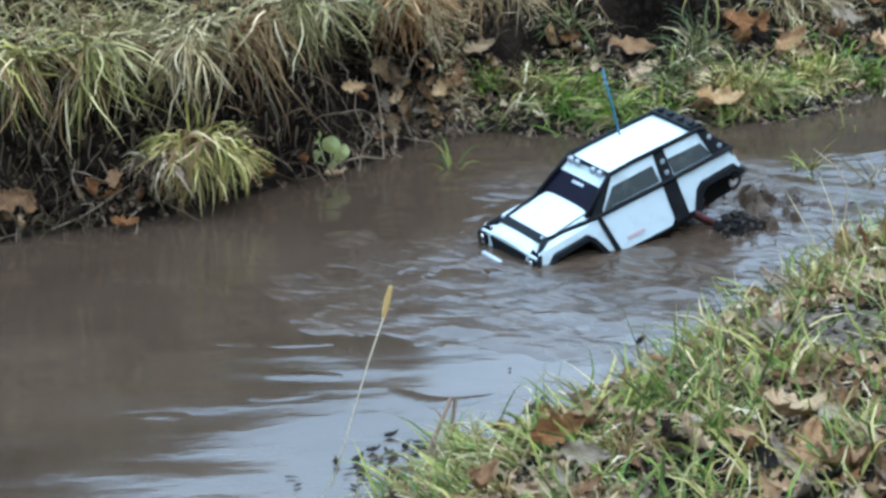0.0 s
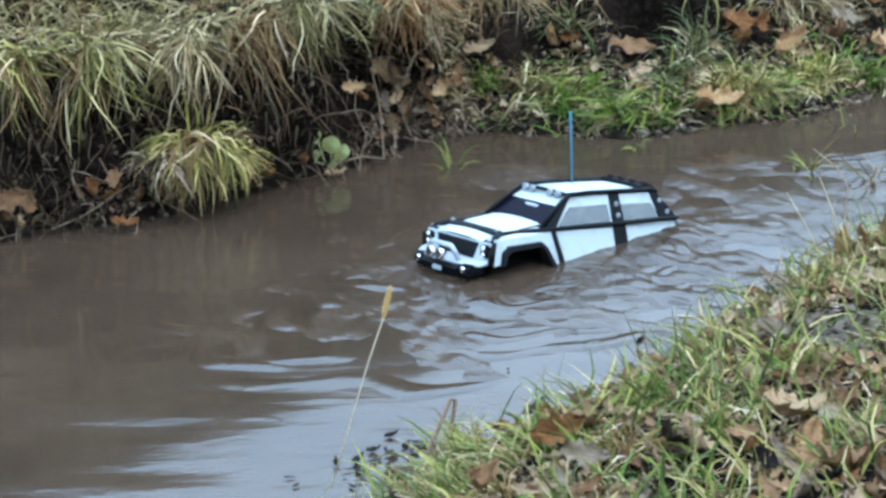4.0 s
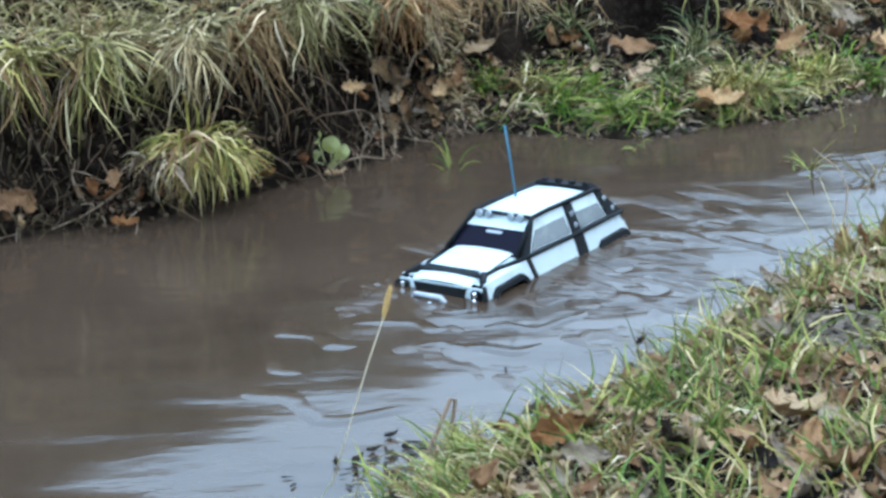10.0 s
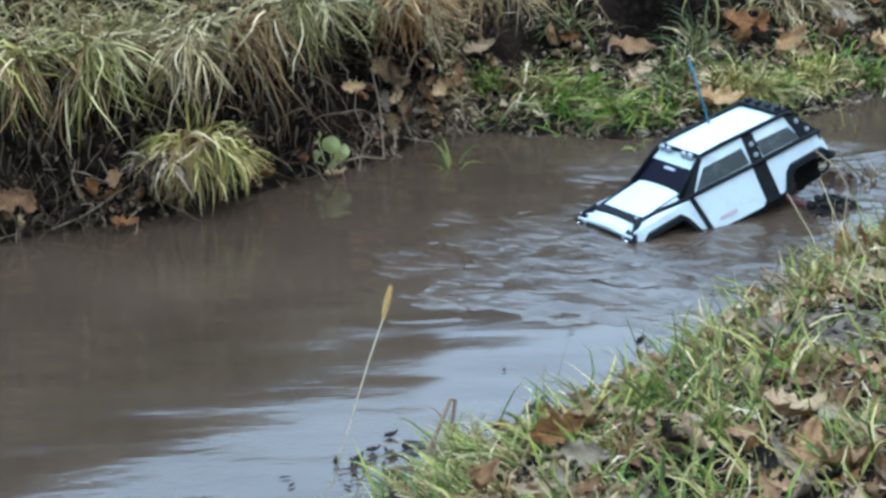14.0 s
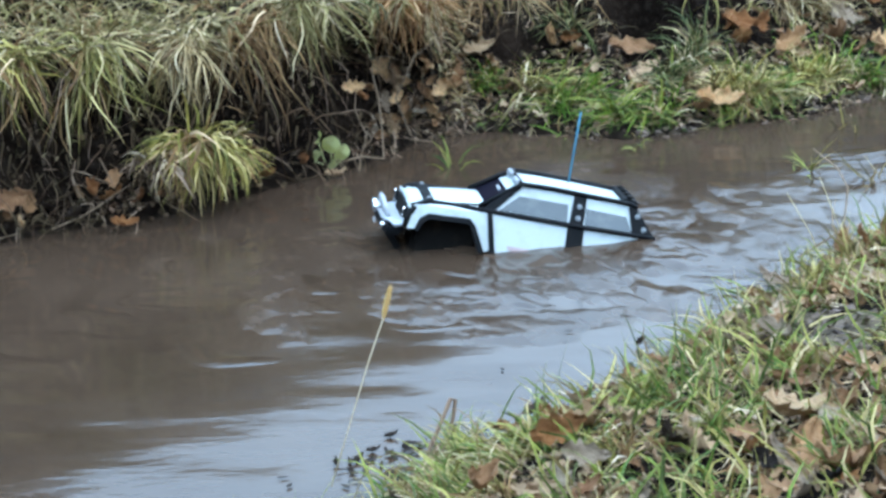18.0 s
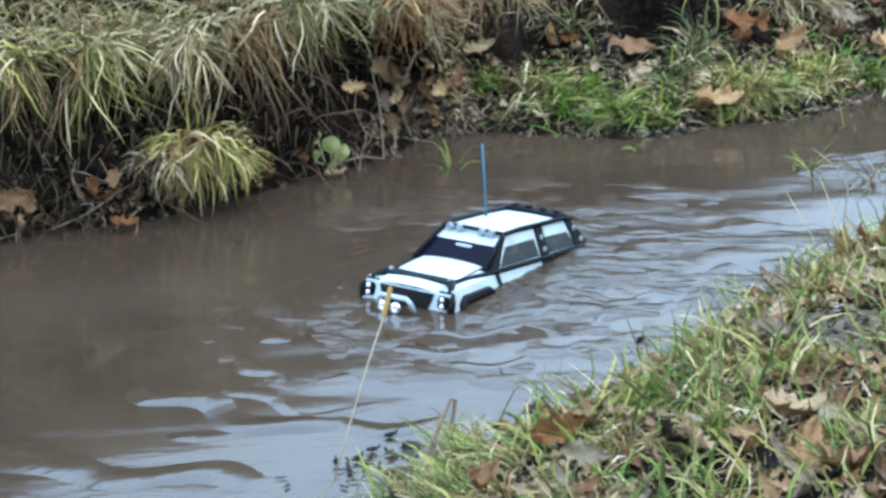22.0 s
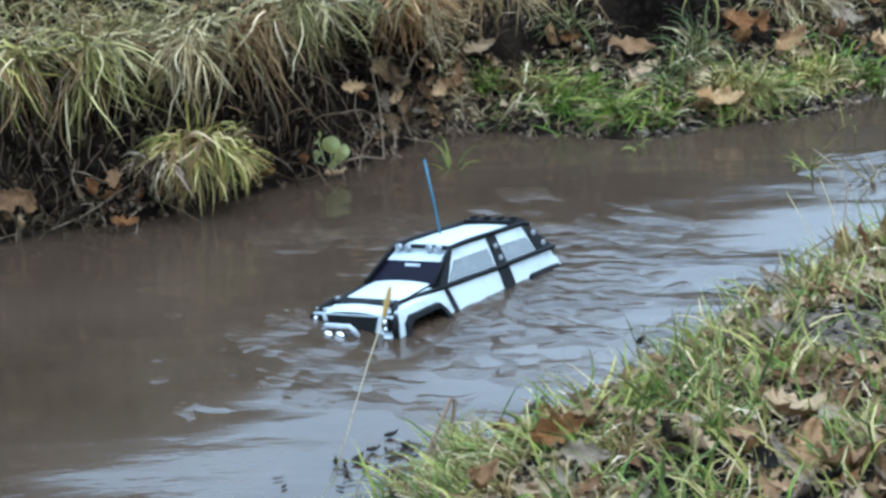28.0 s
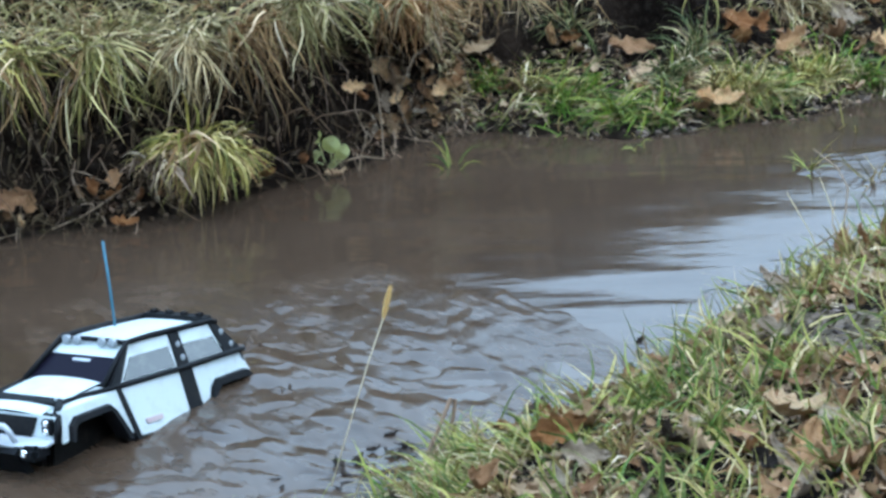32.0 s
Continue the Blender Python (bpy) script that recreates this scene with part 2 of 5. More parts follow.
def box_bm(x0, x1, y0, y1, z0, z1, bevel=0.0):
    bm = bmesh.new()
    bmesh.ops.create_cube(bm, size=1, matrix=Matrix.LocRotScale(((x0 + x1) / 2, (y0 + y1) / 2, (z0 + z1) / 2), None, (x1 - x0, y1 - y0, z1 - z0)))
    if bevel:
        bmesh.ops.bevel(bm, geom=bm.edges[:], offset=bevel, segments=2, affect="EDGES")
    return bm


def slab_bm(corners, out, thick, bevel=0.0):
    """A plate: a flat outline of points, thickened by `thick` against the direction `out`."""
    bm = bmesh.new()
    o = Vector(out).normalized() * thick
    top = [bm.verts.new(c) for c in corners]
    low = [bm.verts.new(Vector(c) - o) for c in corners]
    n = len(corners)
    bm.faces.new(top)
    bm.faces.new(low[::-1])
    for i in range(n):
        bm.faces.new((top[i], low[i], low[(i + 1) % n], top[(i + 1) % n]))
    if bevel:
        bmesh.ops.bevel(bm, geom=bm.edges[:], offset=bevel, segments=1, affect="EDGES")
    return bm


def tube_bm(points, r, sides=8, bm=None, taper=1.0):
    """A round bar along a line of points."""
    bm = bm or bmesh.new()
    pts = [Vector(p) for p in points]
    rings = []
    for i, p in enumerate(pts):
        d = (pts[min(i + 1, len(pts) - 1)] - pts[max(i - 1, 0)]).normalized()
        a = d.orthogonal().normalized()
        b = d.cross(a)
        rr = r * (1 + (taper - 1) * i / max(1, len(pts) - 1))
        if rings and rings[-1][1].dot(a) < 0.999:
            a = (rings[-1][1] - d * rings[-1][1].dot(d)).normalized()
            b = d.cross(a)
        rings.append(([bm.verts.new(p + rr * (a * math.cos(t) + b * math.sin(t))) for t in [2 * math.pi * k / sides for k in range(sides)]], a))
    for (u, _), (v, _) in zip(rings, rings[1:]):
        for k in range(sides):
            bm.faces.new((u[k], u[(k + 1) % sides], v[(k + 1) % sides], v[k]))
    bm.faces.new(rings[0][0][::-1])
    bm.faces.new(rings[-1][0])
    return bm


def lathe_bm(profile, sides=20, axis="Y"):
    """A turned solid: profile of (radius, along), closed at both ends."""
    bm = bmesh.new()
    rings = []
    for r, h in profile:
        ring = []
        for k in range(sides):
            t = 2 * math.pi * k / sides
            c, s = r * math.cos(t), r * math.sin(t)
            ring.append(bm.verts.new((c, h, s) if axis == "Y" else (h, c, s) if axis == "X" else (c, s, h)))
        rings.append(ring)
    for u, v in zip(rings, rings[1:]):
        for k in range(sides):
            bm.faces.new((u[k], u[(k + 1) % sides], v[(k + 1) % sides], v[k]))
    bm.faces.new(rings[0])
    bm.faces.new(rings[-1])
    return bm


# ---- the plan: shorelines and heights ----
FAR = np.array([(-9, 1.8), (-3.0, 3.7), (-1.4, 4.2), (-0.83, 4.39), (-0.6, 4.47), (-0.37, 4.64), (-0.18, 4.82), (-0.05, 5.02), (0.10, 5.07), (0.27, 5.01), (0.40, 4.96), (0.57, 5.03), (0.76, 5.08), (1.0, 5.3), (1.6, 5.75), (3.5, 7.2), (12, 14)])
NEAR = np.array([(-12, -4), (-3, 1.1), (-1.0, 2.35), (-0.40, 2.78), (-0.18, 2.95), (-0.06, 3.14), (0.05, 3.33), (0.20, 3.45), (0.32, 3.59), (0.44, 3.80), (0.56, 3.95), (0.69, 4.14), (0.88, 4.36), (1.3, 4.84), (3.5, 6.3), (14, 13)])


def signed(px, py, line):
    """Distance from a line of points, positive on its left."""
    best = np.full(px.shape, 1e9)
    sign = np.ones(px.shape)
    for (ax, ay), (bx, by) in zip(line[:-1], line[1:]):
        dx, dy = bx - ax, by - ay
        t = np.clip(((px - ax) * dx + (py - ay) * dy) / (dx * dx + dy * dy), 0, 1)
        ex, ey = px - ax - t * dx, py - ay - t * dy
        d = np.hypot(ex, ey)
        m = d < best
        best = np.where(m, d, best)
        sign = np.where(m, np.sign(dx * ey - dy * ex), sign)
    return best * np.where(sign == 0, 1, sign)


def waves(px, py, scale, seed, octaves=4):
    """Smooth random relief from sums of sines."""
    rng = np.random.RandomState(seed)
    out, amp = np.zeros(px.shape), 1.0
    for o in range(octaves):
        for _ in range(4):
            a = rng.uniform(0, 2 * np.pi)
            k = scale * 2 ** o * rng.uniform(0.7, 1.4)
            out += amp * np.sin(k * (px * np.cos(a) + py * np.sin(a)) + rng.uniform(0, 6.28)) / 4
        amp *= 0.55
    return out


STEEP = ([-9, 0.0, 0.02, 0.07, 0.12, 0.16, 0.22, 0.30, 0.45, 1.2, 4, 400], [-0.25, -0.012, 0.02, 0.045, 0.20, 0.30, 0.39, 0.50, 0.60, 0.7, 0.8, 0.8])
SHELF = ([-9, 0.0, 0.05, 0.15, 0.30, 0.40, 0.50, 0.62, 0.8, 1.2, 4, 400], [-0.25, -0.012, 0.012, 0.03, 0.065, 0.11, 0.25, 0.42, 0.53, 0.59, 0.70, 0.8])
# near meadow, then an unseen slope behind the camera, added to block low sky
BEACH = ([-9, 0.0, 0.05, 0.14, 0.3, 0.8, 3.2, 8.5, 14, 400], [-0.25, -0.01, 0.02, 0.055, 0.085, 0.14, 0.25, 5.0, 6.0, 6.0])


# a dark washed-out hole in the slope behind the shelf
PIT = lambda x, y: ((x - 0.475) / 0.075) ** 2 + ((y - 5.48) / 0.11) ** 2


def ground_z(px, py):
    px, py = np.asarray(px, float), np.asarray(py, float)
    f, n = signed(px, py, FAR), -signed(px, py, NEAR)
    wob = 0.02 * waves(px, py, 9, 3, 3)
    s = np.clip((px + 0.10) / 0.16, 0, 1)
    s = s * s * (3 - 2 * s)
    far = (1 - s) * np.interp(f + wob, *STEEP) + s * np.interp(f + 0.6 * wob, *SHELF)
    far = far + np.clip((f - 0.25) / 0.35, 0, 1) * np.interp(px, [-1.05, -0.75, -0.3, 0.1, 0.4, 0.9], [0.27, 0.15, 0.13, 0.17, 0.04, 0.0])
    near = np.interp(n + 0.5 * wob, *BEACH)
    bed = -0.20 + 0 * px
    far = far - 0.20 * np.exp(-np.minimum(PIT(px, py), 40))
    z = np.maximum(np.maximum(far, near), bed)
    rough = np.clip(np.maximum(f, n) / 0.05, 0, 1)
    return z + rough * (0.010 * waves(px, py, 22, 5, 4) + 0.004 * waves(px, py, 90, 6, 3)) * np.where(np.maximum(f, n) < 3, 1, 0.2)


def axis_coords(lo, hi, step, reach):
    mid = list(np.arange(lo, hi + step / 2, step))
    out, d = [], step
    x = hi
    while x < reach:
        d *= 1.35
        x += d
        out.append(x)
    low, d, x = [], step, lo
    while x > -reach:
        d *= 1.35
        x -= d
        low.append(x)
    return np.array(low[::-1] + mid + out)


def grid_mesh(name, xs, ys, zf, material):
    gx, gy = np.meshgrid(xs, ys)
    gz = zf(gx, gy)
    v = np.stack([gx.ravel(), gy.ravel(), gz.ravel()], 1)
    w, h = len(xs), len(ys)
    i = np.arange(h - 1)[:, None] * w + np.arange(w - 1)[None, :]
    f = np.stack([i, i + 1, i + w + 1, i + w], -1).reshape(-1, 4)
    me = bpy.data.meshes.new(name)
    me.from_pydata(v.tolist(), [], f.tolist())
    me.materials.append(material)
    me.polygons.foreach_set("use_smooth", [True] * len(me.polygons))
    me.update()
    return new(name, me)


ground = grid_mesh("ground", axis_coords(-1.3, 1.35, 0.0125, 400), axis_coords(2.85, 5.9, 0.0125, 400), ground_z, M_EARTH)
tagged(ground, "wet earth of the stream banks, shade put into its colour", "ground", kind="structure")


water = grid_mesh("water", np.linspace(-12, 12, 25), np.linspace(-6, 14, 21), lambda px, py: 0 * px, M_WATER)
tagged(water, "brown muddy stream water reflecting a grey sky", "water", kind="structure")


# ---- the overhanging lip of the high bank ----
def lip_top(x):
    return np.interp(x, [-0.9, -0.66, -0.49, -0.38, -0.25, -0.15, -0.06, 0.02], [1.04, 1.03, 0.96, 1.0, 1.05, 0.98, 0.93, 0.5])


def bank_z(x, y):
    """Height of the ground or of the lip above it."""
    lip = np.interp(signed(x, y, FAR), [0.05, 0.065, 0.09, 0.13, 0.22, 0.23], [-1, 0.295, 0.32, 0.335, 0.335, -1]) * lip_top(x)
    return np.maximum(ground_z(x, y), np.where(x < 0.0, lip, -1))


def lip_mesh():
    xs = np.linspace(-1.35, 0.02, 120)
    prof = np.array([(0.22, 0.10), (0.15, 0.205), (0.10, 0.245), (0.070, 0.275), (0.062, 0.30), (0.075, 0.325), (0.12, 0.34), (0.22, 0.34)])
    fx = np.interp(xs, FAR[:, 0], FAR[:, 0])
    fy = np.interp(xs, FAR[:, 0], FAR[:, 1])
    nx, ny = -np.gradient(fy, xs), np.ones(len(xs))
    ln = np.hypot(nx, ny)
    nx, ny = nx / ln, ny / ln
    top = lip_top(xs)
    v = []
    for i, x in enumerate(xs):
        for j, (d, z) in enumerate(prof):
            w = 0.02 * float(waves(np.array(x * 1.0 + j * 0.03), np.array(z * 3.0), 14, 31, 3))
            d2 = d + w * (1 if 0 < j < 7 else 0)
            v.append((fx[i] + nx[i] * d2, fy[i] + ny[i] * d2, z * top[i] + 0.5 * w))
    k = len(prof)
    f = [(i * k + j, i * k + j + 1, (i + 1) * k + j + 1, (i + 1) * k + j) for i in range(len(xs) - 1) for j in range(k - 1)]
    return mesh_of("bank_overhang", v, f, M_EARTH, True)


tagged(new("bank_overhang", lip_mesh()), "earth lip of the undercut bank, shade put into its colour", "bank", kind="structure")


# ---- grass ----
def blades(root, way, length, width, droop, material, name, seg=4, rng=None, curl=0.15, sway=None):
    """Ribbon blades in one mesh: they leave their roots along `way` and bend down by `droop`."""
    rng = rng or np.random.RandomState(1)
    n = len(root)
    way = way / np.linalg.norm(way, axis=1, keepdims=True)
    side = np.cross(way, rng.normal(size=(n, 3)))
    side /= np.linalg.norm(side, axis=1, keepdims=True) + 1e-9
    bend = rng.normal(size=(n, 3)) * curl + (0 if sway is None else sway)
    bend[:, 2] = -droop
    pts, p, d = [], root.copy(), way.copy()
    for k in range(seg + 1):
        pts.append(p.copy())
        d = d + bend * (1.6 / seg) * (0.4 + k / seg) + rng.normal(size=(n, 3)) * (0.10 + 0.42 * curl) / math.sqrt(seg)
        d /= np.linalg.norm(d, axis=1, keepdims=True)
        p = p + d * (length / seg)[:, None]
    v = np.zeros((n, 2 * seg + 1, 3))
    for k in range(seg):
        w = width * (0.75 + 0.25 * math.sin(math.pi * k / seg)) * (1 - (k / seg) ** 2.2)
        v[:, 2 * k] = pts[k] - side * w[:, None] / 2
        v[:, 2 * k + 1] = pts[k] + side * w[:, None] / 2
    v[:, 2 * seg] = pts[seg]
    base = (np.arange(n) * (2 * seg + 1))[:, None]
    quads = np.concatenate([base + np.array([[2 * k, 2 * k + 1, 2 * k + 3, 2 * k + 2]]) for k in range(seg - 1)], 0)
    tris = base + np.array([[2 * seg - 2, 2 * seg - 1, 2 * seg]])
    me = bpy.data.meshes.new(name)
    me.from_pydata(v.reshape(-1, 3).tolist(), [], quads.tolist() + tris.tolist())
    me.materials.append(material)
    me.polygons.foreach_set("use_smooth", [True] * len(me.polygons))
    me.update()
    return new(name, me)


def scatter(n, x0, x1, y0, y1, keep, seed, height=ground_z):
    """Random places in a stretch of the plan where keep(x, y, far, near) holds, on the ground."""
    rng = np.random.RandomState(seed)
    x, y = rng.uniform(x0, x1, n * 6), rng.uniform(y0, y1, n * 6)
    m = keep(x, y, signed(x, y, FAR), -signed(x, y, NEAR))
    m = m & (rng.uniform(size=len(x)) < np.clip(0.55 + 1.1 * waves(x, y, 13, seed + 40, 2) + 0.9 * waves(x, y, 42, seed + 60, 2), 0.03, 1))
    x, y = x[m][:n], y[m][:n]
    return np.stack([x, y, height(x, y) - 0.004], 1), rng


def away_from_land(p, line, flip=1):
    """Unit vectors in the plan that lead from the land to the water."""
    e = 0.01
    gx = signed(p[:, 0] + e, p[:, 1], line) - signed(p[:, 0] - e, p[:, 1], line)
    gy = signed(p[:, 0], p[:, 1] + e, line) - signed(p[:, 0], p[:, 1] - e, line)
    g = -flip * np.stack([gx, gy, 0 * gx], 1) * np.array([0.5, 1, 1])
    return g / (np.linalg.norm(g, axis=1, keepdims=True) + 1e-9)


def lawn(name, label, n, area, keep, seed, material, length, width, droop, lean, up=1.0, line=None, flip=1, curl=0.3, seg=4, height=ground_z):
    p, rng = scatter(n, *area, keep, seed, height)
    k = len(p)
    way = rng.normal(size=(k, 3)) * 0.6
    way[:, 2] = up + rng.uniform(-0.2, 0.3, k)
    if line is not None:
        way += away_from_land(p, line, flip) * lean
    ob = blades(p, way, rng.uniform(*length, k), rng.uniform(*width, k), rng.uniform(*droop, k), material, name, seg, rng, curl)
    return tagged(ob, label, "grass", kind="stuff")


# the high bank: mat on top, thin hanging stems, roots below
HIGH = lambda lo, hi: (lambda x, y, f, n: (f > lo) & (f < hi) & (x < 0.06))
lawn("hanging_grass", "thin brown stems hanging over the stream bank", 130, (-1.0, 0.05, 4.3, 5.4),
     HIGH(0.062, 0.11), 21, M_BROWNGRASS, (0.06, 0.20), (0.0015, 0.0035), (1.4, 2.8), 1.0, 0.2, FAR, seg=7, curl=0.9, height=bank_z)
lawn("top_grass", "short tangled olive grass on top of the bank", 6500, (-1.15, 0.1, 4.3, 5.8),
     HIGH(0.085, 0.5), 22, M_PALEGREEN, (0.05, 0.11), (0.0020, 0.0045), (0.4, 1.8), 1.1, 0.5, FAR, seg=6, curl=1.0, height=bank_z)
lawn("top_grass", "olive and yellow grass on top of the bank", 1500, (-1.15, 0.1, 4.3, 5.8),
     HIGH(0.09, 0.5), 32, M_OLIVE, (0.05, 0.11), (0.002, 0.0045), (0.4, 1.6), 1.0, 0.5, FAR, seg=6, curl=1.0, height=bank_z)
lawn("thatch", "flattened dull straw matted under the bank grass", 3600, (-1.15, 0.1, 4.3, 5.8),
     HIGH(0.07, 0.55), 47, M_BROWNGRASS, (0.05, 0.11), (0.002, 0.005), (0.2, 1.0), 0.9, 0.1, FAR, seg=5, curl=0.9, height=bank_z)
lawn("lip_grass", "tangled short grass drooping over the bank edge", 1500, (-1.15, 0.05, 4.3, 5.3),
     HIGH(0.062, 0.11), 31, M_PALEGREEN, (0.02, 0.06), (0.002, 0.0048), (0.6, 2.4), 0.6, 0.1, FAR, seg=6, curl=1.3, height=bank_z)
lawn("pale_grass", "pale dry grass flattened among the bank grass", 2000, (-1.15, 0.1, 4.3, 5.8),
     HIGH(0.085, 0.45), 27, M_BLEACHED, (0.05, 0.11), (0.0018, 0.0040), (0.6, 1.8), 1.0, 0.3, FAR, seg=5, curl=1.2, height=bank_z)
lawn("far_top_grass", "grass on the meadow above the stream", 3000, (-3, 2.5, 4.6, 9), (lambda x, y, f, n: (f > np.where(x > -0.05, 0.75, 0.4)) & (f < 2.5)), 34, M_OLIVE, (0.05, 0.10), (0.003, 0.006), (0.4, 1.2), 0.2, 1.0, FAR, seg=4)
lawn("root_fibre", "dead stems and roots hanging from the bank, darkened as in shade", 1300, (-1.0, 0.1, 4.3, 5.4),
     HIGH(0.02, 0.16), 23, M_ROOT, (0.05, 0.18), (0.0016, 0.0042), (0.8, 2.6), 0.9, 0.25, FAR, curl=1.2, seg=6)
lawn("bank_stems", "grey weathered stems hanging before the bank, darkened as in shade", 560, (-1.0, 0.06, 4.3, 5.4),
     HIGH(0.050, 0.10), 35, M_STEM, (0.16, 0.36), (0.0020, 0.0048), (2.0, 3.4), 0.4, 0.1, FAR, curl=0.9, seg=9, height=bank_z)
lawn("foot_stems", "broken grey stems and roots lying at the foot of the bank", 110, (-1.0, 0.06, 4.3, 5.4),
     HIGH(0.005, 0.10), 45, M_STEM, (0.06, 0.17), (0.0020, 0.0050), (0.3, 1.8), 0.5, 0.35, FAR, curl=1.0, seg=6)
# the low shelf
LOW = lambda lo, hi, x0=0.0: (lambda x, y, f, n: (f > lo) & (f < hi) & (x > x0) & (PIT(x, y) > 1))
lawn("shelf_grass", "short green grass on the low muddy shelf", 380, (0.0, 1.5, 4.9, 6.0),
     LOW(0.02, 0.34, 0.06), 24, M_SHELF, (0.04, 0.10), (0.0025, 0.006), (0.5, 1.8), 0.6, 0.7, FAR, seg=4, curl=0.5)
lawn("shelf_straw", "yellowed dead grass on the low shelf", 700, (0.0, 1.5, 4.9, 6.1),
     LOW(0.03, 0.45, 0.02), 28, M_DRY, (0.04, 0.10), (0.0015, 0.004), (0.6, 2.0), 0.7, 0.4, FAR, seg=4, curl=0.9)
lawn("shelf_stems", "brown dead stems lying on the dark earth of the shelf", 700, (-0.02, 1.5, 4.9, 6.1),
     LOW(0.0, 0.5, -0.02), 46, M_STEM, (0.04, 0.13), (0.002, 0.0045), (0.5, 2.0), 0.5, 0.3, FAR, seg=5, curl=1.0)
lawn("upper_grass", "rough grass on the slope behind the shelf", 1300, (0.5, 1.8, 5.2, 6.8),
     LOW(0.42, 0.95, 0.55), 25, M_OLIVE, (0.08, 0.18), (0.0015, 0.004), (0.8, 1.8), 1.1, 0.4, FAR, seg=5, curl=0.5)
lawn("slope_stems", "brown stems hanging on the dark slope", 650, (0.0, 1.6, 5.2, 6.8),
     LOW(0.40, 0.75, 0.0), 29, M_BROWNGRASS, (0.08, 0.2), (0.0015, 0.003), (1.0, 2.2), 1.3, 0.3, FAR, seg=5, curl=0.5)
# the near bank
HOLLOW = lambda x, y: ((x - 0.612) / 0.075) ** 2 + ((y - 3.51) / 0.10) ** 2
# a leafless strip of fine grass beside the bent reed
CLEAR = lambda x, y: ((x - 0.055) / 0.085) ** 2 + ((y - 3.08) / 0.16) ** 2 > 1
LAND = lambda lo, hi: (lambda x, y, f, n: (n > lo) & (n < hi) & (HOLLOW(x, y) > 1))
lawn("near_grass", "green and yellowing grass of the near bank", 2300, (-0.35, 1.05, 2.5, 4.6),
     LAND(0, 1.3), 26, M_GREEN, (0.05, 0.15), (0.003, 0.0065), (0.2, 1.3), 0.35, 0.9, NEAR, -1, seg=4, curl=0.5)
lawn("edge_grass", "yellow-green grass along the water's edge", 1300, (-0.35, 1.05, 2.8, 4.6),
     LAND(-0.005, 0.10), 33, M_OLIVE, (0.04, 0.10), (0.0015, 0.004), (0.1, 0.9), 0.3, 1.0, NEAR, -1, seg=4, curl=0.4)
lawn("near_straw", "dead straw lying between the grass", 3000, (-0.35, 1.05, 2.5, 4.6),
     LAND(0.01, 1.3), 30, M_DRY, (0.05, 0.14), (0.0015, 0.004), (0.6, 2.2), 0.2, 0.25, NEAR, -1, seg=4, curl=0.7)


lawn("fallen_straw", "brown fallen stems lying flat between the grass", 1700, (-0.35, 1.05, 2.5, 4.6),
     LAND(0.02, 1.3), 36, M_BROWNGRASS, (0.05, 0.14), (0.002, 0.005), (0.8, 2.4), 0.2, 0.12, NEAR, -1, seg=4, curl=0.7)


# the banks go on beyond the stretch of stream that the truck uses
lawn("meadow_grass", "rough yellow-green grass of the near meadow", 9000, (-4, 4, -1.5, 5.8),
     (lambda x, y, f, n: (n > 0.02) & (n < 5) & ((x < -0.35) | (x > 1.05) | (y < 2.5))), 37, M_GREEN, (0.07, 0.16), (0.005, 0.010), (0.3, 1.4), 0.2, 0.8, NEAR, -1, seg=3, curl=0.5)
lawn("meadow_straw", "dead straw in the near meadow", 4500, (-4, 4, -1.5, 5.8),
     (lambda x, y, f, n: (n > 0.02) & (n < 5) & ((x < -0.35) | (x > 1.05) | (y < 2.5))), 38, M_BROWNGRASS, (0.06, 0.15), (0.004, 0.009), (0.6, 2.0), 0.2, 0.3, NEAR, -1, seg=3, curl=0.6)
lawn("bank_grass", "olive grass along the high bank downstream", 4000, (-3.6, -1.0, 3.3, 5.6), (lambda x, y, f, n: (f > 0.06) & (f < 0.7)), 39, M_OLIVE, (0.08, 0.24), (0.003, 0.006), (0.8, 2.4), 1.0, 0.6, FAR, seg=5, curl=0.7)
lawn("bank_grass", "olive grass along the low bank upstream", 3000, (1.4, 4.0, 5.4, 8.2), (lambda x, y, f, n: (f > 0.03) & (f < 1.0)), 43, M_OLIVE, (0.06, 0.18), (0.003, 0.007), (0.5, 1.8), 0.6, 0.8, FAR, seg=4, curl=0.6)


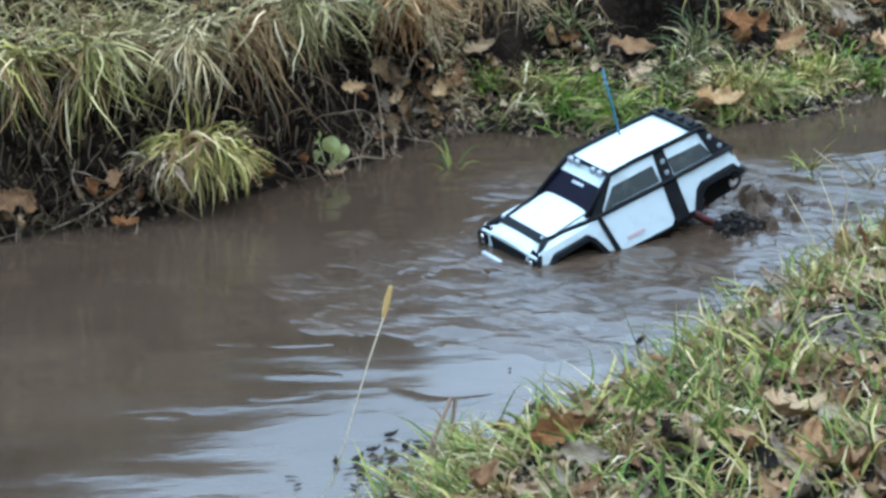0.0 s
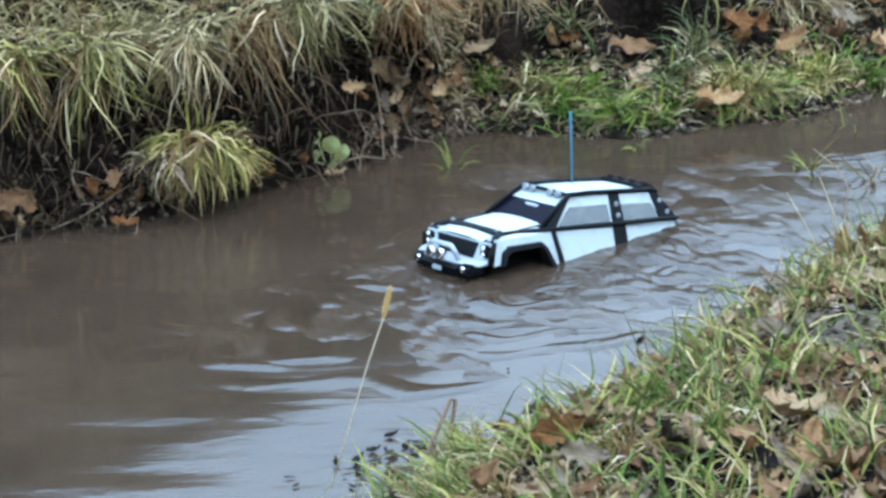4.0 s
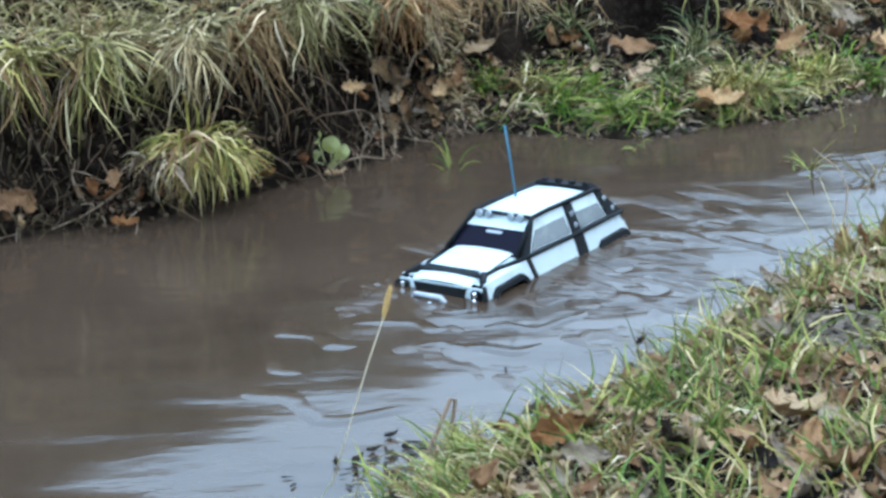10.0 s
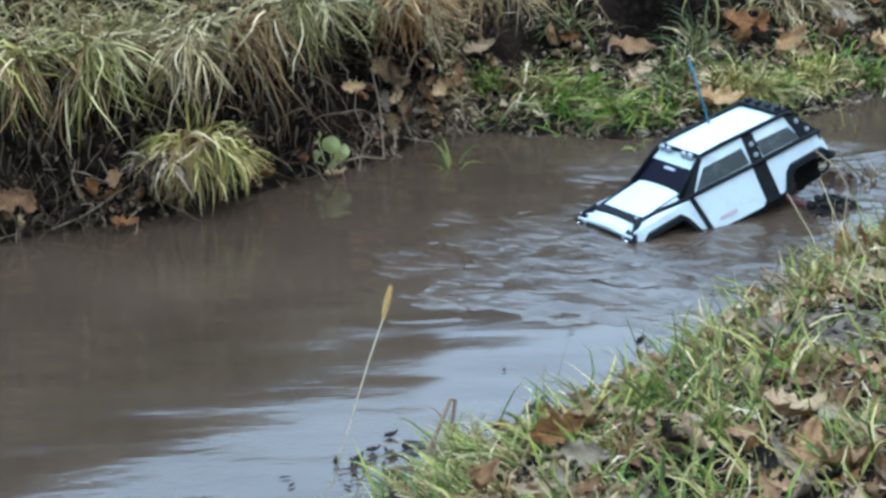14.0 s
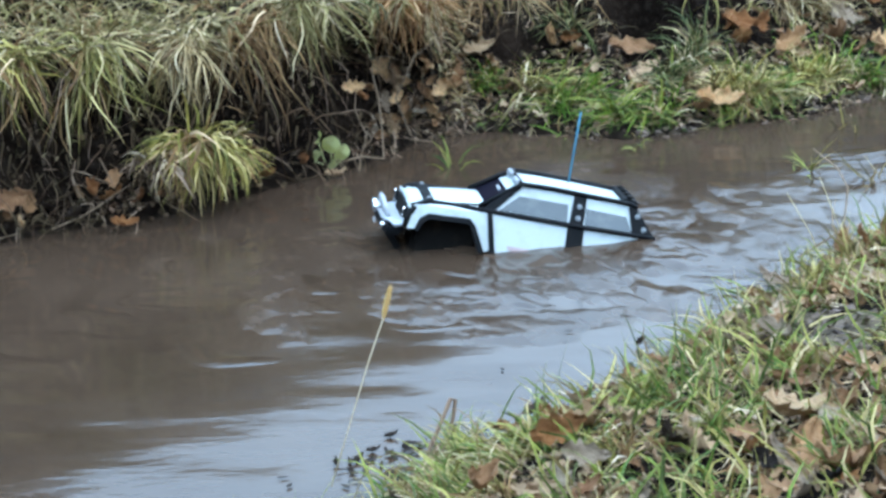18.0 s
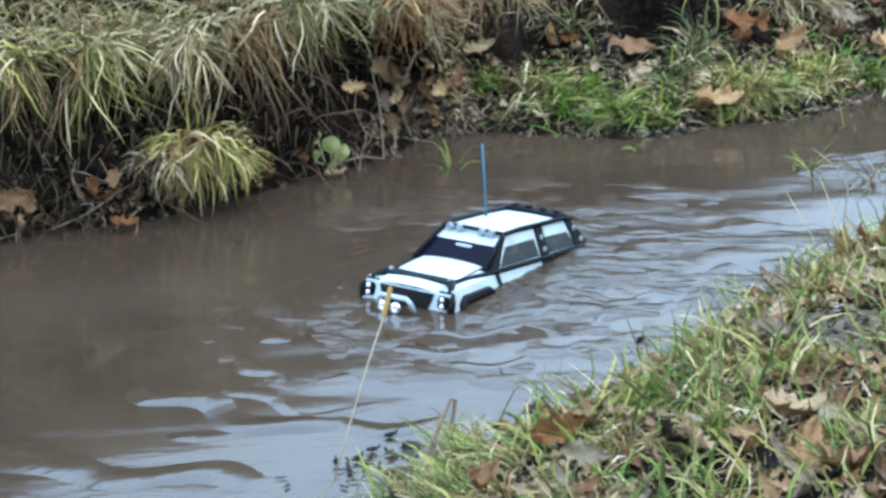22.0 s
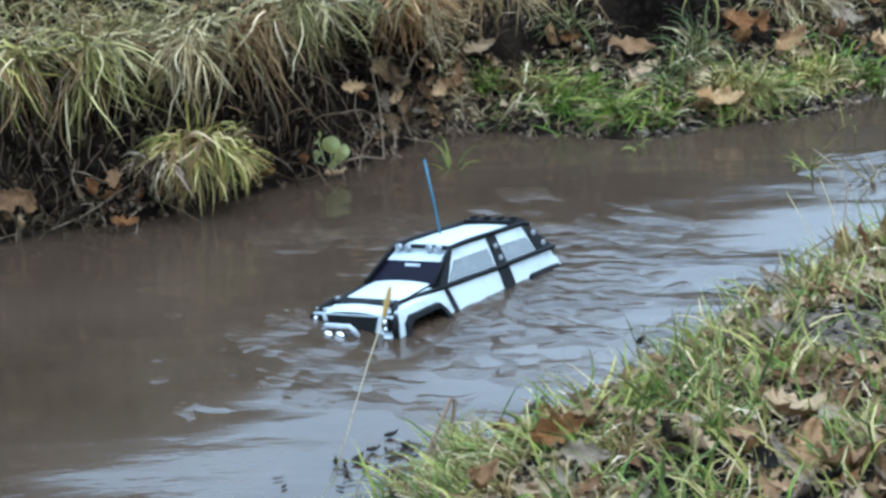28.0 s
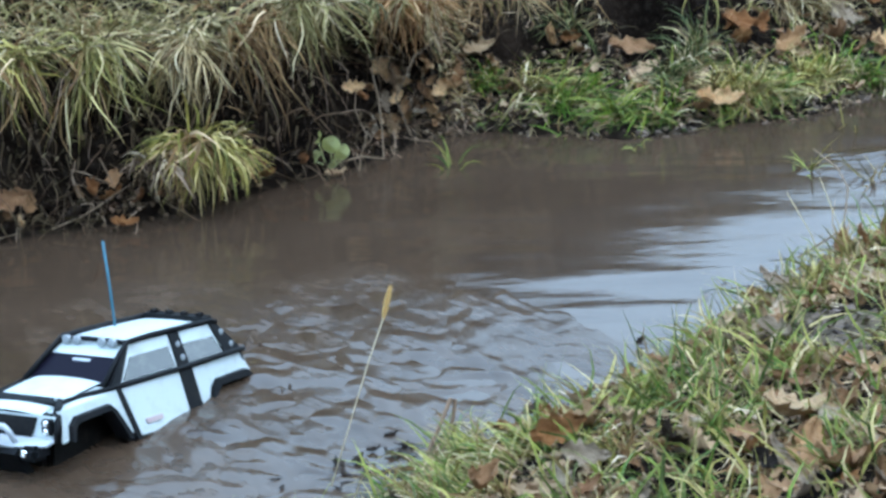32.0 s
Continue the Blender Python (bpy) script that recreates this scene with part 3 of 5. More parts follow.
def tussock(label, at, n, spread, length, out, up, droop, material, seed, width=(0.002, 0.0045), fan=0.5, seg=7, push=1.0, dead_share=0.5, loose=0.16, curl=0.7):
    """One clump of long blades in locks that spring from a small patch and fall outwards, living and dead."""
    t = tagged(new("grass_tussock"), label, "grass tussock", "tussocks on the bank")
    t.location = at
    o = np.array([out[0], out[1], 0.0])
    across = np.array([-out[1], out[0], 0.0])
    dead = M_BROWNGRASS if material in (M_DRY, M_OLIVE, M_SEDGE) else M_DRY
    for name, mat, k in (("living_grass", material, n), ("dead_grass", dead, int(n * dead_share))):
        rng = np.random.RandomState(seed + (500 if mat is dead else 0))
        locks = max(5, k // 7)
        lock = rng.randint(0, locks, k)
        place = rng.normal(size=(locks, 1)) * across * spread + rng.normal(size=(locks, 1)) * o * 0.02
        lean = o * push + across * (place @ across)[:, None] / spread * fan * 0.6 + across * rng.normal(size=(locks, 1)) * fan * 0.5 + rng.normal(size=(locks, 3)) * 0.3
        lean[:, 2] += up * rng.uniform(0.1, 2.0, locks) if up > 0 else up * rng.uniform(-0.3, 2.0, locks)
        sway = rng.normal(size=(locks, 3)) * 0.6
        long = rng.uniform(0.2, 1.0, locks) ** 0.6
        root = place[lock] + rng.normal(size=(k, 3)) * np.array([0.022, 0.022, 0.05]) * loose
        way = lean[lock] + rng.normal(size=(k, 3)) * loose
        reach = length[1] * long[lock] * rng.uniform(0.4, 1.0, k) ** 0.6
        tuft = tagged(blades(root, way, reach, rng.uniform(*width, k), rng.uniform(*droop, k), mat, name, seg, rng, curl, sway[lock]), kind="stuff")
        tuft.parent = t
    return t


OUT = (0.15, -0.99)
# label, root, blades, spread, longest, material, seed, fan, push, up
for label, at, n, spread, longest, mat, seed, fan, push, up in (
        ("yellow-green grass tussock hanging over the bank", (-0.775, 4.465, 0.345), 120, 0.018, 0.215, M_OLIVE, 41, 0.50, 0.22, -0.45),
        ("yellow grass tuft beside a green one on the bank edge", (-0.825, 4.445, 0.330), 60, 0.012, 0.19, M_SEDGE, 40, 0.35, 0.20, -0.4),
        ("olive grass tussock hanging low over the bank", (-0.660, 4.505, 0.340), 90, 0.012, 0.29, M_OLIVE, 42, 0.18, 0.25, -0.6),
        ("olive and straw grass tussock hanging over the bank", (-0.615, 4.53, 0.340), 60, 0.010, 0.20, M_PALEGREEN, 51, 0.25, 0.30, -0.5),
        ("bleached straw-coloured grass tussock fanned out over the bank", (-0.478, 4.605, 0.325), 150, 0.016, 0.235, M_BLEACHED, 43, 0.85, 0.28, -0.3),
        ("green-topped grass tussock above a bleached one", (-0.455, 4.64, 0.345), 70, 0.024, 0.12, M_PALEGREEN, 53, 0.9, 0.7, 0.4),
        ("thin brown grass tussock spilling over the bank edge", (-0.385, 4.685, 0.325), 50, 0.012, 0.27, M_BROWNGRASS, 44, 0.25, 0.25, -0.6),
        ("thin rusty grass tussock beside a pale one", (-0.335, 4.735, 0.345), 60, 0.012, 0.24, M_BROWNGRASS, 54, 0.25, 0.27, -0.6),
        ("long pale green grass tussock hanging over the bank", (-0.262, 4.79, 0.365), 210, 0.020, 0.22, M_PALEGREEN, 45, 0.50, 0.28, -0.35),
        ("pale green grass tuft hanging beside the long tussock", (-0.220, 4.845, 0.350), 60, 0.012, 0.16, M_PALEGREEN, 55, 0.40, 0.22, -0.4),
        ("dark green broad-bladed grass on the shaded bank", (-0.145, 4.925, 0.315), 36, 0.022, 0.12, M_COOL, 47, 0.5, 0.5, 0.3),
        ("rusty dead grass tussock hanging over the bank", (-0.085, 5.00, 0.335), 170, 0.014, 0.20, M_RUST, 46, 0.40, 0.25, -0.4),
        ("rusty straw-coloured grass tussock at the end of the high bank", (-0.035, 5.045, 0.315), 170, 0.016, 0.19, M_RUST, 50, 0.5, 0.25, -0.3)):
    tussock(label, at, n, spread, (0.1, longest), OUT, up, (1.0, 2.6), mat, seed, fan=fan, push=push, seg=9, width=(0.0024, 0.0060), dead_share=0.3, loose=0.22, curl=1.05)
tussock("brown grass hanging in the dark corner of the bank", (0.10, 5.27, 0.27), 120, 0.06, (0.1, 0.2), (0.1, -1), 0.4, (1.4, 2.2), M_BROWNGRASS, 48)
tussock("yellow-green sedge tussock hanging to the water's edge", (-0.468, 4.55, 0.135), 130, 0.030, (0.11, 0.185), (0.0, -1.0), 0.25, (1.6, 3.0), M_SEDGE, 49, width=(0.0045, 0.009), fan=0.55, push=0.55, dead_share=0.3)
tussock("yellow sedge tuft with pale tips beside a larger one", (-0.410, 4.60, 0.100), 70, 0.016, (0.09, 0.14), (0.30, -0.95), 0.35, (1.2, 2.6), M_SEDGE, 56, width=(0.0045, 0.009), fan=0.6, push=0.7, dead_share=0.5)
tussock("dark green sedge springing behind a hanging tussock", (-0.46, 4.575, 0.14), 60, 0.035, (0.05, 0.10), (0.0, -1.0), 1.2, (0.8, 1.8), M_OLIVE, 58, width=(0.0035, 0.007), fan=0.9, dead_share=0.4)
tussock("green sedge tussock with long blades falling to the water", (-0.492, 4.56, 0.135), 90, 0.024, (0.11, 0.19), (-0.12, -1.0), 0.25, (1.8, 3.0), M_SEDGE, 59, width=(0.0045, 0.009), fan=0.4, push=0.45, dead_share=0.25)
tussock("withered brown sedge beside a green tussock", (-0.545, 4.52, 0.115), 80, 0.022, (0.1, 0.16), (-0.25, -0.95), 0.2, (1.4, 2.8), M_STEM, 57, width=(0.003, 0.006), fan=0.5, push=0.6, dead_share=0.3)
# low clumps of the shelf, on dark earth
for i, (label, x, y, n, m, big, fan, up) in enumerate((
        ("bright green grass clump at the water's edge", 0.371, 5.10, 170, M_SHELF, 0.13, 0.9, 1.3),
        ("green grass clump on the muddy shelf", 0.289, 5.18, 130, M_SHELF, 0.13, 0.9, 1.4),
        ("bright green grass clump at the water's edge", 0.456, 5.10, 120, M_SHELF, 0.11, 0.9, 1.1),
        ("olive and straw grass clump on the shelf", 0.218, 5.25, 130, M_OLIVE, 0.15, 0.8, 1.4),
        ("short green grass clump in the bank corner", 0.110, 5.29, 90, M_SHELF, 0.08, 0.9, 1.2),
        ("bluish green arching grass clump on the shelf", 0.535, 5.28, 110, M_COOL, 0.17, 0.9, 1.1),
        ("bluish green arching grass clump on the slope", 0.590, 5.37, 100, M_COOL, 0.17, 0.8, 1.2),
        ("dense yellow-green grass clump on the shelf", 0.640, 5.18, 260, M_SEDGE, 0.14, 0.9, 1.4),
        ("green grass core of a yellowing clump", 0.625, 5.15, 90, M_SHELF, 0.10, 0.8, 1.3),
        ("dense yellow-green grass clump on the shelf", 0.712, 5.19, 240, M_GREEN, 0.14, 0.9, 1.4),
        ("yellowing grass clump on the shelf", 0.822, 5.32, 200, M_SEDGE, 0.13, 0.9, 1.2),
        ("green grass clump on the shelf", 0.905, 5.39, 140, M_SHELF, 0.12, 0.9, 1.2),
        ("bright green grass clump beside the mud", 0.985, 5.35, 160, M_SHELF, 0.11, 0.9, 1.3),
        ("long pale dead grass hanging on the slope", 0.830, 5.70, 160, M_BLEACHED, 0.26, 0.5, 0.9),
        ("pale dead grass hanging on the slope", 0.925, 5.74, 90, M_BLEACHED, 0.16, 0.5, 0.9),
        ("dark green long-stalked grass on the slope", 0.303, 5.42, 70, M_COOL, 0.13, 0.8, 1.1))):
    tussock(label, (x, y, float(ground_z(x, y))), n, 0.030, (0.06, 1.3 * big), (0.1, -0.8), 1.5 * up, (0.5, 1.9), m, 60 + i, width=(0.0026, 0.0062), fan=fan, seg=6, dead_share=0.2, loose=0.22)
for i, (x, y, n, m) in enumerate(((0.02, 3.28, 120, M_GREEN), (0.12, 3.16, 160, M_GREEN), (0.28, 3.30, 140, M_GREEN), (0.40, 3.48, 120, M_OLIVE), (0.52, 3.30, 160, M_GREEN), (0.36, 3.05, 150, M_GREEN), (0.60, 3.76, 140, M_OLIVE), (0.72, 4.0, 120, M_OLIVE), (0.55, 3.0, 120, M_GREEN), (-0.06, 3.14, 90, M_GREEN), (0.68, 3.42, 140, M_GREEN), (0.22, 3.02, 110, M_OLIVE))):
    tussock("green grass tuft with yellow tips among dead leaves", (x, y, float(ground_z(x, y))), n // 2, 0.03, (0.05, 0.13), (-0.3, 0.4), 1.0, (0.5, 1.7), m, 80 + i, width=(0.0025, 0.0055), fan=1.1, seg=5)


# fine pale grass arching towards the water beside the bent reed, and its dead brown foot
for i, (x, y, n, m) in enumerate(((0.015, 3.12, 60, M_GREEN), (0.05, 3.17, 60, M_GREEN), (0.07, 3.07, 70, M_GREEN), (0.03, 3.02, 70, M_GREEN), (0.10, 3.14, 60, M_OLIVE), (0.0, 2.96, 60, M_GREEN), (0.07, 2.97, 60, M_OLIVE))):
    tussock("fine pale green grass arching towards the water", (x, y, float(ground_z(x, y))), n, 0.022, (0.07, 0.15), (-0.75, 0.35), 0.8, (0.7, 1.8), m, 180 + i, width=(0.0018, 0.0042), fan=0.7, seg=7, dead_share=0.6, curl=0.35)
for i, (x, y) in enumerate(((-0.045, 3.10), (-0.025, 3.06), (-0.012, 3.16))):
    tussock("dead brown reed leaves at the foot of a bent stalk", (x, y, float(ground_z(x, y))), 26, 0.016, (0.06, 0.13), (0.3, 0.5), 1.2, (0.6, 1.8), M_BROWNGRASS, 190 + i, width=(0.004, 0.008), fan=0.8, seg=6, dead_share=0.3, curl=0.3)


# ---- fallen leaves ----
def leaf_mat(name, a, b):
    """Dead leaf: blotches, darker veins and a papery, wrinkled surface, in units of the leaf's length."""
    k = Mat(name, 0.65, spec=0.15)
    inf = k.node("ObjectInfo")
    c = k.ramp(inf.outputs["Random"], [(0.0, a), (1.0, b)])
    c = k.mix(k.ramp(k.noise(4.5, 5, 0.65), [(0.45, (0, 0, 0)), (0.75, (0.55, 0.55, 0.55))]), c, tuple(0.4 * v for v in a))
    c = k.mix(k.ramp(k.noise(9, 4, 0.6), [(0.55, (0, 0, 0)), (0.8, (0.55, 0.55, 0.55))]), c, tuple(min(0.75, 1.3 * v) for v in b))
    return k.color(c).bump(k.mix(0.5, k.noise(7, 5, 0.6), k.noise(22, 3, 0.6, (0.5, 2.0, 1))), 0.8, 0.02).m


M_LEAF = leaf_mat("brown_leaf", (0.22, 0.11, 0.052), (0.44, 0.24, 0.11))
M_LEAF_PALE = leaf_mat("pale_tan_leaf", (0.44, 0.27, 0.145), (0.58, 0.39, 0.225))
M_LEAF_GREY = leaf_mat("grey_brown_leaf", (0.30, 0.21, 0.14), (0.48, 0.37, 0.26))
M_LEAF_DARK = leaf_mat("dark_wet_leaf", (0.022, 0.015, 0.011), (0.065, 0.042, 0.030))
M_LEAF_TAN = leaf_mat("orange_tan_leaf", (0.68, 0.40, 0.19), (0.74, 0.46, 0.23))
M_LEAF_ORANGE = leaf_mat("orange_leaf", (0.22, 0.085, 0.028), (0.31, 0.14, 0.05))


def leaf_shape(name, seed, material, lobes=4, curl=0.6):
    """A lobed, curled leaf, one unit long, with a midrib crease, a stalk and a thickness of its own."""
    rng = random.Random(seed)
    n = 18
    v, f, rows = [], [], []
    ph, tw = rng.uniform(0, 6.28), rng.uniform(-0.8, 0.8)
    for i in range(n + 1):
        t = i / n
        env = math.sin(math.pi * (0.03 + 0.94 * t) ** 0.8)
        half = 0.02 + 0.34 * env * (0.42 + 0.58 * abs(math.sin(math.pi * lobes * t + ph)) ** 0.8) * rng.uniform(0.85, 1.1)
        row = []
        for u in (-1, -0.6, -0.25, 0, 0.25, 0.6, 1):
            y = u * half
            z = curl * (1.6 * y * y + 0.9 * (t - 0.45) ** 2) + tw * y * (t - 0.5) + 0.03 * abs(u) + 0.035 * math.sin(9 * t + 4 * u + ph) + 0.05 * curl * math.sin(15 * t * u + seed) + rng.uniform(-0.012, 0.012)
            row.append(len(v))
            v.append((t - 0.5, y * (1 - 0.25 * curl * abs(u)), z))
        rows.append(row)
    for a, b in zip(rows, rows[1:]):
        for j in range(6):
            f.append((a[j], a[j + 1], b[j + 1], b[j]))
    m = len(v)
    v += [(x, y, z - 0.012) for x, y, z in v]
    f += [tuple(m + k for k in reversed(q)) for q in f]
    return mesh_of(name, v, f, material, True)


LEAVES = {}
for key, mat in (("brown", M_LEAF), ("grey", M_LEAF_GREY), ("pale", M_LEAF_PALE), ("dark", M_LEAF_DARK), ("orange", M_LEAF_ORANGE), ("tan", M_LEAF_TAN)):
    LEAVES[key] = [leaf_shape("dead_leaf", 7 * i + len(key), mat, 3 + i % 3, 0.35 + 0.3 * (i % 4)) for i in range(4)]
LEAF_WORDS = {"grey": "weathered grey-brown dead leaf lying in the grass", "brown": "curled brown dead leaf lying on the bank", "pale": "dry pale tan leaf lying on the bank", "dark": "dark wet rotting leaf on the mud", "orange": "rusty orange dead leaf on the bank"}


def leaf(kind, x, y, z, size, turn, seed, words=""):
    ob = new("dead_leaf", LEAVES[kind][seed % 4])
    ob.matrix_basis = pose(x, y, z, *turn) @ Matrix.Diagonal((size, size, size, 1))
    return tagged(ob, words or LEAF_WORDS[kind], "leaf", "fallen leaves")


def leaves_over(n, area, keep, seed, kinds, size):
    p, rng = scatter(n, *area, keep, seed)
    for i, (x, y, z) in enumerate(p):
        leaf(kinds[rng.randint(len(kinds))], x, y, z + rng.uniform(0.01, 0.035), rng.uniform(*size), (rng.normal() * 28, rng.normal() * 28, rng.uniform(0, 360)), i)


leaves_over(130, (-0.25, 1.0, 2.65, 4.5), (lambda x, y, f, n: LAND(0.03, 1.2)(x, y, f, n) & CLEAR(x, y)), 51, ["brown", "pale", "grey", "brown", "grey", "orange", "dark"], (0.03, 0.075))
leaves_over(45, (0.0, 1.5, 5.0, 6.4), (lambda x, y, f, n: (f > 0.05) & (f < np.where(x > 0.6, 0.8, 0.42)) & (x > 0)), 52, ["brown", "pale", "brown", "orange", "dark"], (0.04, 0.08))
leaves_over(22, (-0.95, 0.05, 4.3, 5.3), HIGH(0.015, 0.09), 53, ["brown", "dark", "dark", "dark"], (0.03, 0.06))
for i in range(38):
    rr = random.Random(700 + i)
    x, z = rr.uniform(-0.14, 0.03), rr.uniform(0.03, 0.20)
    leaf(("pale", "brown", "tan", "grey", "tan", "brown")[i % 6], x, float(np.interp(x, FAR[:, 0], FAR[:, 1])) + 0.035 + 0.32 * z, z, rr.uniform(0.028, 0.058), (rr.uniform(20, 110), rr.uniform(-90, 90), rr.uniform(-60, 60)), i, "dead leaf caught in the stems of the bank")
for i in range(26):
    rr = random.Random(800 + i)
    x = rr.uniform(-0.92, -0.3)
    leaf(("brown", "dark", "orange", "dark")[i % 4], x, float(np.interp(x, FAR[:, 0], FAR[:, 1])) + rr.uniform(0.0, 0.05), rr.uniform(0.02, 0.09), rr.uniform(0.03, 0.06), (rr.uniform(20, 90), rr.uniform(-40, 40), rr.uniform(0, 360)), i, "brown dead leaf at the foot of the bank")
leaf("tan", 0.600, 5.085, 0.056, 0.10, (38, 8, 8), 2, "large pale tan leaf standing at the water's edge")
leaf("brown", 0.565, 5.10, 0.035, 0.06, (20, 20, 120), 2, "brown leaf beside a large tan one")
for kind, x, y, z, size, turn, words in (
        ("pale", 0.095, 5.37, 0.118, 0.075, (30, -10, 20), "pale crumpled leaf in the bank corner"),
        ("brown", 0.115, 5.33, 0.090, 0.065, (40, 25, 80), "brown leaf under a pale one"),
        ("tan", 0.250, 5.37, 0.145, 0.085, (80, 35, 75), "orange-tan leaf standing on the shelf"),
        ("orange", 0.300, 5.38, 0.135, 0.05, (50, 0, 20), "small rusty leaf on the shelf"),
        ("brown", 0.435, 5.33, 0.120, 0.105, (25, 10, 0), "large curled brown leaf on the shelf"),
        ("pale", 0.470, 5.29, 0.085, 0.065, (20, -20, 30), "pale leaf on the dark earth of the shelf"),
        ("brown", 0.450, 5.22, 0.055, 0.085, (15, 10, 70), "grey-brown leaf trodden into the mud"),
        ("orange", 0.700, 5.50, 0.135, 0.095, (35, 15, 15), "large rusty orange leaf on the slope"),
        ("orange", 0.745, 5.52, 0.125, 0.08, (60, -25, 70), "rusty orange leaf on the slope"),
        ("orange", 0.690, 5.46, 0.105, 0.075, (70, 30, 130), "rusty orange leaf caught in the grass"),
        ("pale", 0.815, 5.36, 0.085, 0.05, (40, 10, 10), "small pale leaf in the yellow grass"),
        ("brown", 0.800, 5.42, 0.100, 0.10, (40, -20, 40), "brown leaf in the yellow grass"),
        ("tan", 1.035, 5.50, 0.075, 0.10, (45, 10, 30), "tan leaf on the shelf"),
        ("brown", 1.010, 5.46, 0.060, 0.08, (30, -20, 100), "brown leaf on the shelf"),
        ("grey", 0.970, 5.66, 0.105, 0.09, (50, 20, 20), "grey-brown leaf on the slope"),
        ("pale", 0.945, 5.60, 0.100, 0.05, (40, 0, 60), "small pale leaf on the slope"),
        ("orange", 1.050, 5.76, 0.130, 0.11, (50, -15, 40), "rusty leaf on the slope"),
        ("brown", 0.920, 5.55, 0.080, 0.09, (30, 30, 120), "brown leaf on the slope"),
        ("brown", -0.813, 4.405, 0.076, 0.085, (55, -10, 30), "large brown leaf at the foot of the bank"),
        ("tan", -0.795, 4.385, 0.040, 0.045, (75, 20, 100), "pale tan leaf at the foot of the bank"),
        ("orange", -0.664, 4.445, 0.087, 0.062, (75, 10, 80), "round rusty leaf leaning on the bank"),
        ("orange", -0.605, 4.435, 0.016, 0.055, (25, 10, 20), "brown leaf at the foot of a sedge tussock"),
        ("orange", -0.285, 4.745, 0.045, 0.05, (70, 10, 85), "reddish leaf beside a small green plant"),
        ("tan", -0.172, 4.835, 0.170, 0.05, (60, 0, 10), "orange-tan leaf caught under the bank"),
        ("orange", -0.16, 4.85, 0.150, 0.055, (40, 30, 60), "rusty leaf caught under the bank"),
        ("pale", -0.215, 4.765, 0.006, 0.045, (15, 0, 20), "pale leaf floating at the foot of the bank")):
    leaf(kind, x, y, z, size, turn, len(words), words)
leaf("pale", 0.458, 3.05, 0.145, 0.10, (15, 20, 30), 2, "large pale tan leaf arched over a brown one")
leaf("brown", 0.462, 2.91, 0.135, 0.12, (25, -10, 80), 1, "large brown dead leaf under a pale one")
leaf("brown", 0.51, 2.88, 0.135, 0.10, (-20, 10, 20), 3, "large brown dead leaf in the grass")
leaf("grey", 0.52, 3.05, 0.13, 0.09, (15, -20, 130), 0, "large grey-brown leaf in the grass")
leaf("orange", 0.148, 3.06, 0.128, 0.080, (70, -15, 10), 1, "curled rusty leaf at the edge of the grass")
leaf("grey", 0.176, 2.95, 0.132, 0.068, (50, 14, 12), 1, "folded pale leaf beside rusty ones")
leaf("brown", 0.04, 2.90, 0.12, 0.07, (20, 0, 60), 3, "brown leaf in the grass at the water")
leaf("brown", 0.495, 3.03, 0.115, 0.13, (20, -10, 100), 0, "large brown dead leaf in the grass")
leaf("pale", 0.183, 3.12, 0.105, 0.085, (-30, 20, 140), 3, "curled pale leaf in the grass")
for x, y, size, turn in ((-0.085, 3.355, 0.030, 20), (-0.063, 3.315, 0.028, 70), (-0.085, 3.285, 0.040, 130), (-0.110, 3.30, 0.030, 10), (-0.132, 3.265, 0.034, 50), (-0.163, 3.255, 0.030, 95), (-0.078, 3.215, 0.040, 30), (-0.068, 3.20, 0.036, 150), (-0.120, 3.225, 0.024, 80)):
    leaf("dark", x, y, 0.003, 0.75 * size, (6, -8, turn), int(1000 * size), "dark rotting scrap in the shallows beside the reed")
leaf("dark", 0.316, 3.715, 0.012, 0.022, (80, -40, 10), 1, "small brown leaf standing at the water's edge")
leaf("orange", 0.705, 3.92, 0.115, 0.06, (75, 0, 100), 0, "orange leaf standing upright in the grass")


def leaf_stuff(name, label, n, area, keep, seed, size):
    """Many small leaves in one mesh, too many to count."""
    rng = np.random.RandomState(seed)
    p, _ = scatter(n, *area, keep, seed)
    base = np.array([v.co[:] for v in LEAVES["brown"][seed % 4].vertices])
    polys = np.array([q.vertices[:] for q in LEAVES["brown"][seed % 4].polygons])
    vs, fs = [], []
    for i, q in enumerate(p):
        m = np.array(pose(0, 0, 0, rng.normal() * 30, rng.normal() * 30, rng.uniform(0, 360)).to_3x3()) * rng.uniform(*size)
        vs.append(base @ m.T + q + np.array([0, 0, rng.uniform(0.008, 0.03)]))
        fs.append(polys + i * len(base))
    return tagged(new(name, mesh_of(name, np.concatenate(vs), np.concatenate(fs), M_LEAFSTUFF, True)), label, "leaf litter", kind="stuff")


M_LEAFSTUFF = blade_mat("mixed_leaf_litter", [(0.0, (0.19, 0.095, 0.046)), (0.3, (0.33, 0.18, 0.085)), (0.6, (0.36, 0.26, 0.165)), (0.85, (0.42, 0.30, 0.18)), (1.0, (0.44, 0.36, 0.26))], 0.7)
leaf_stuff("leaf_cover", "brown and tan leaves lying thick in the near grass", 760, (-0.25, 1.0, 2.5, 4.5), (lambda x, y, f, n: LAND(0.02, 1.3)(x, y, f, n) & CLEAR(x, y)), 57, (0.02, 0.05))
leaf_stuff("leaf_cover", "brown leaves scattered over the shelf and slope", 220, (0.0, 1.5, 5.0, 6.4), LOW(0.03, 0.6), 58, (0.02, 0.05))

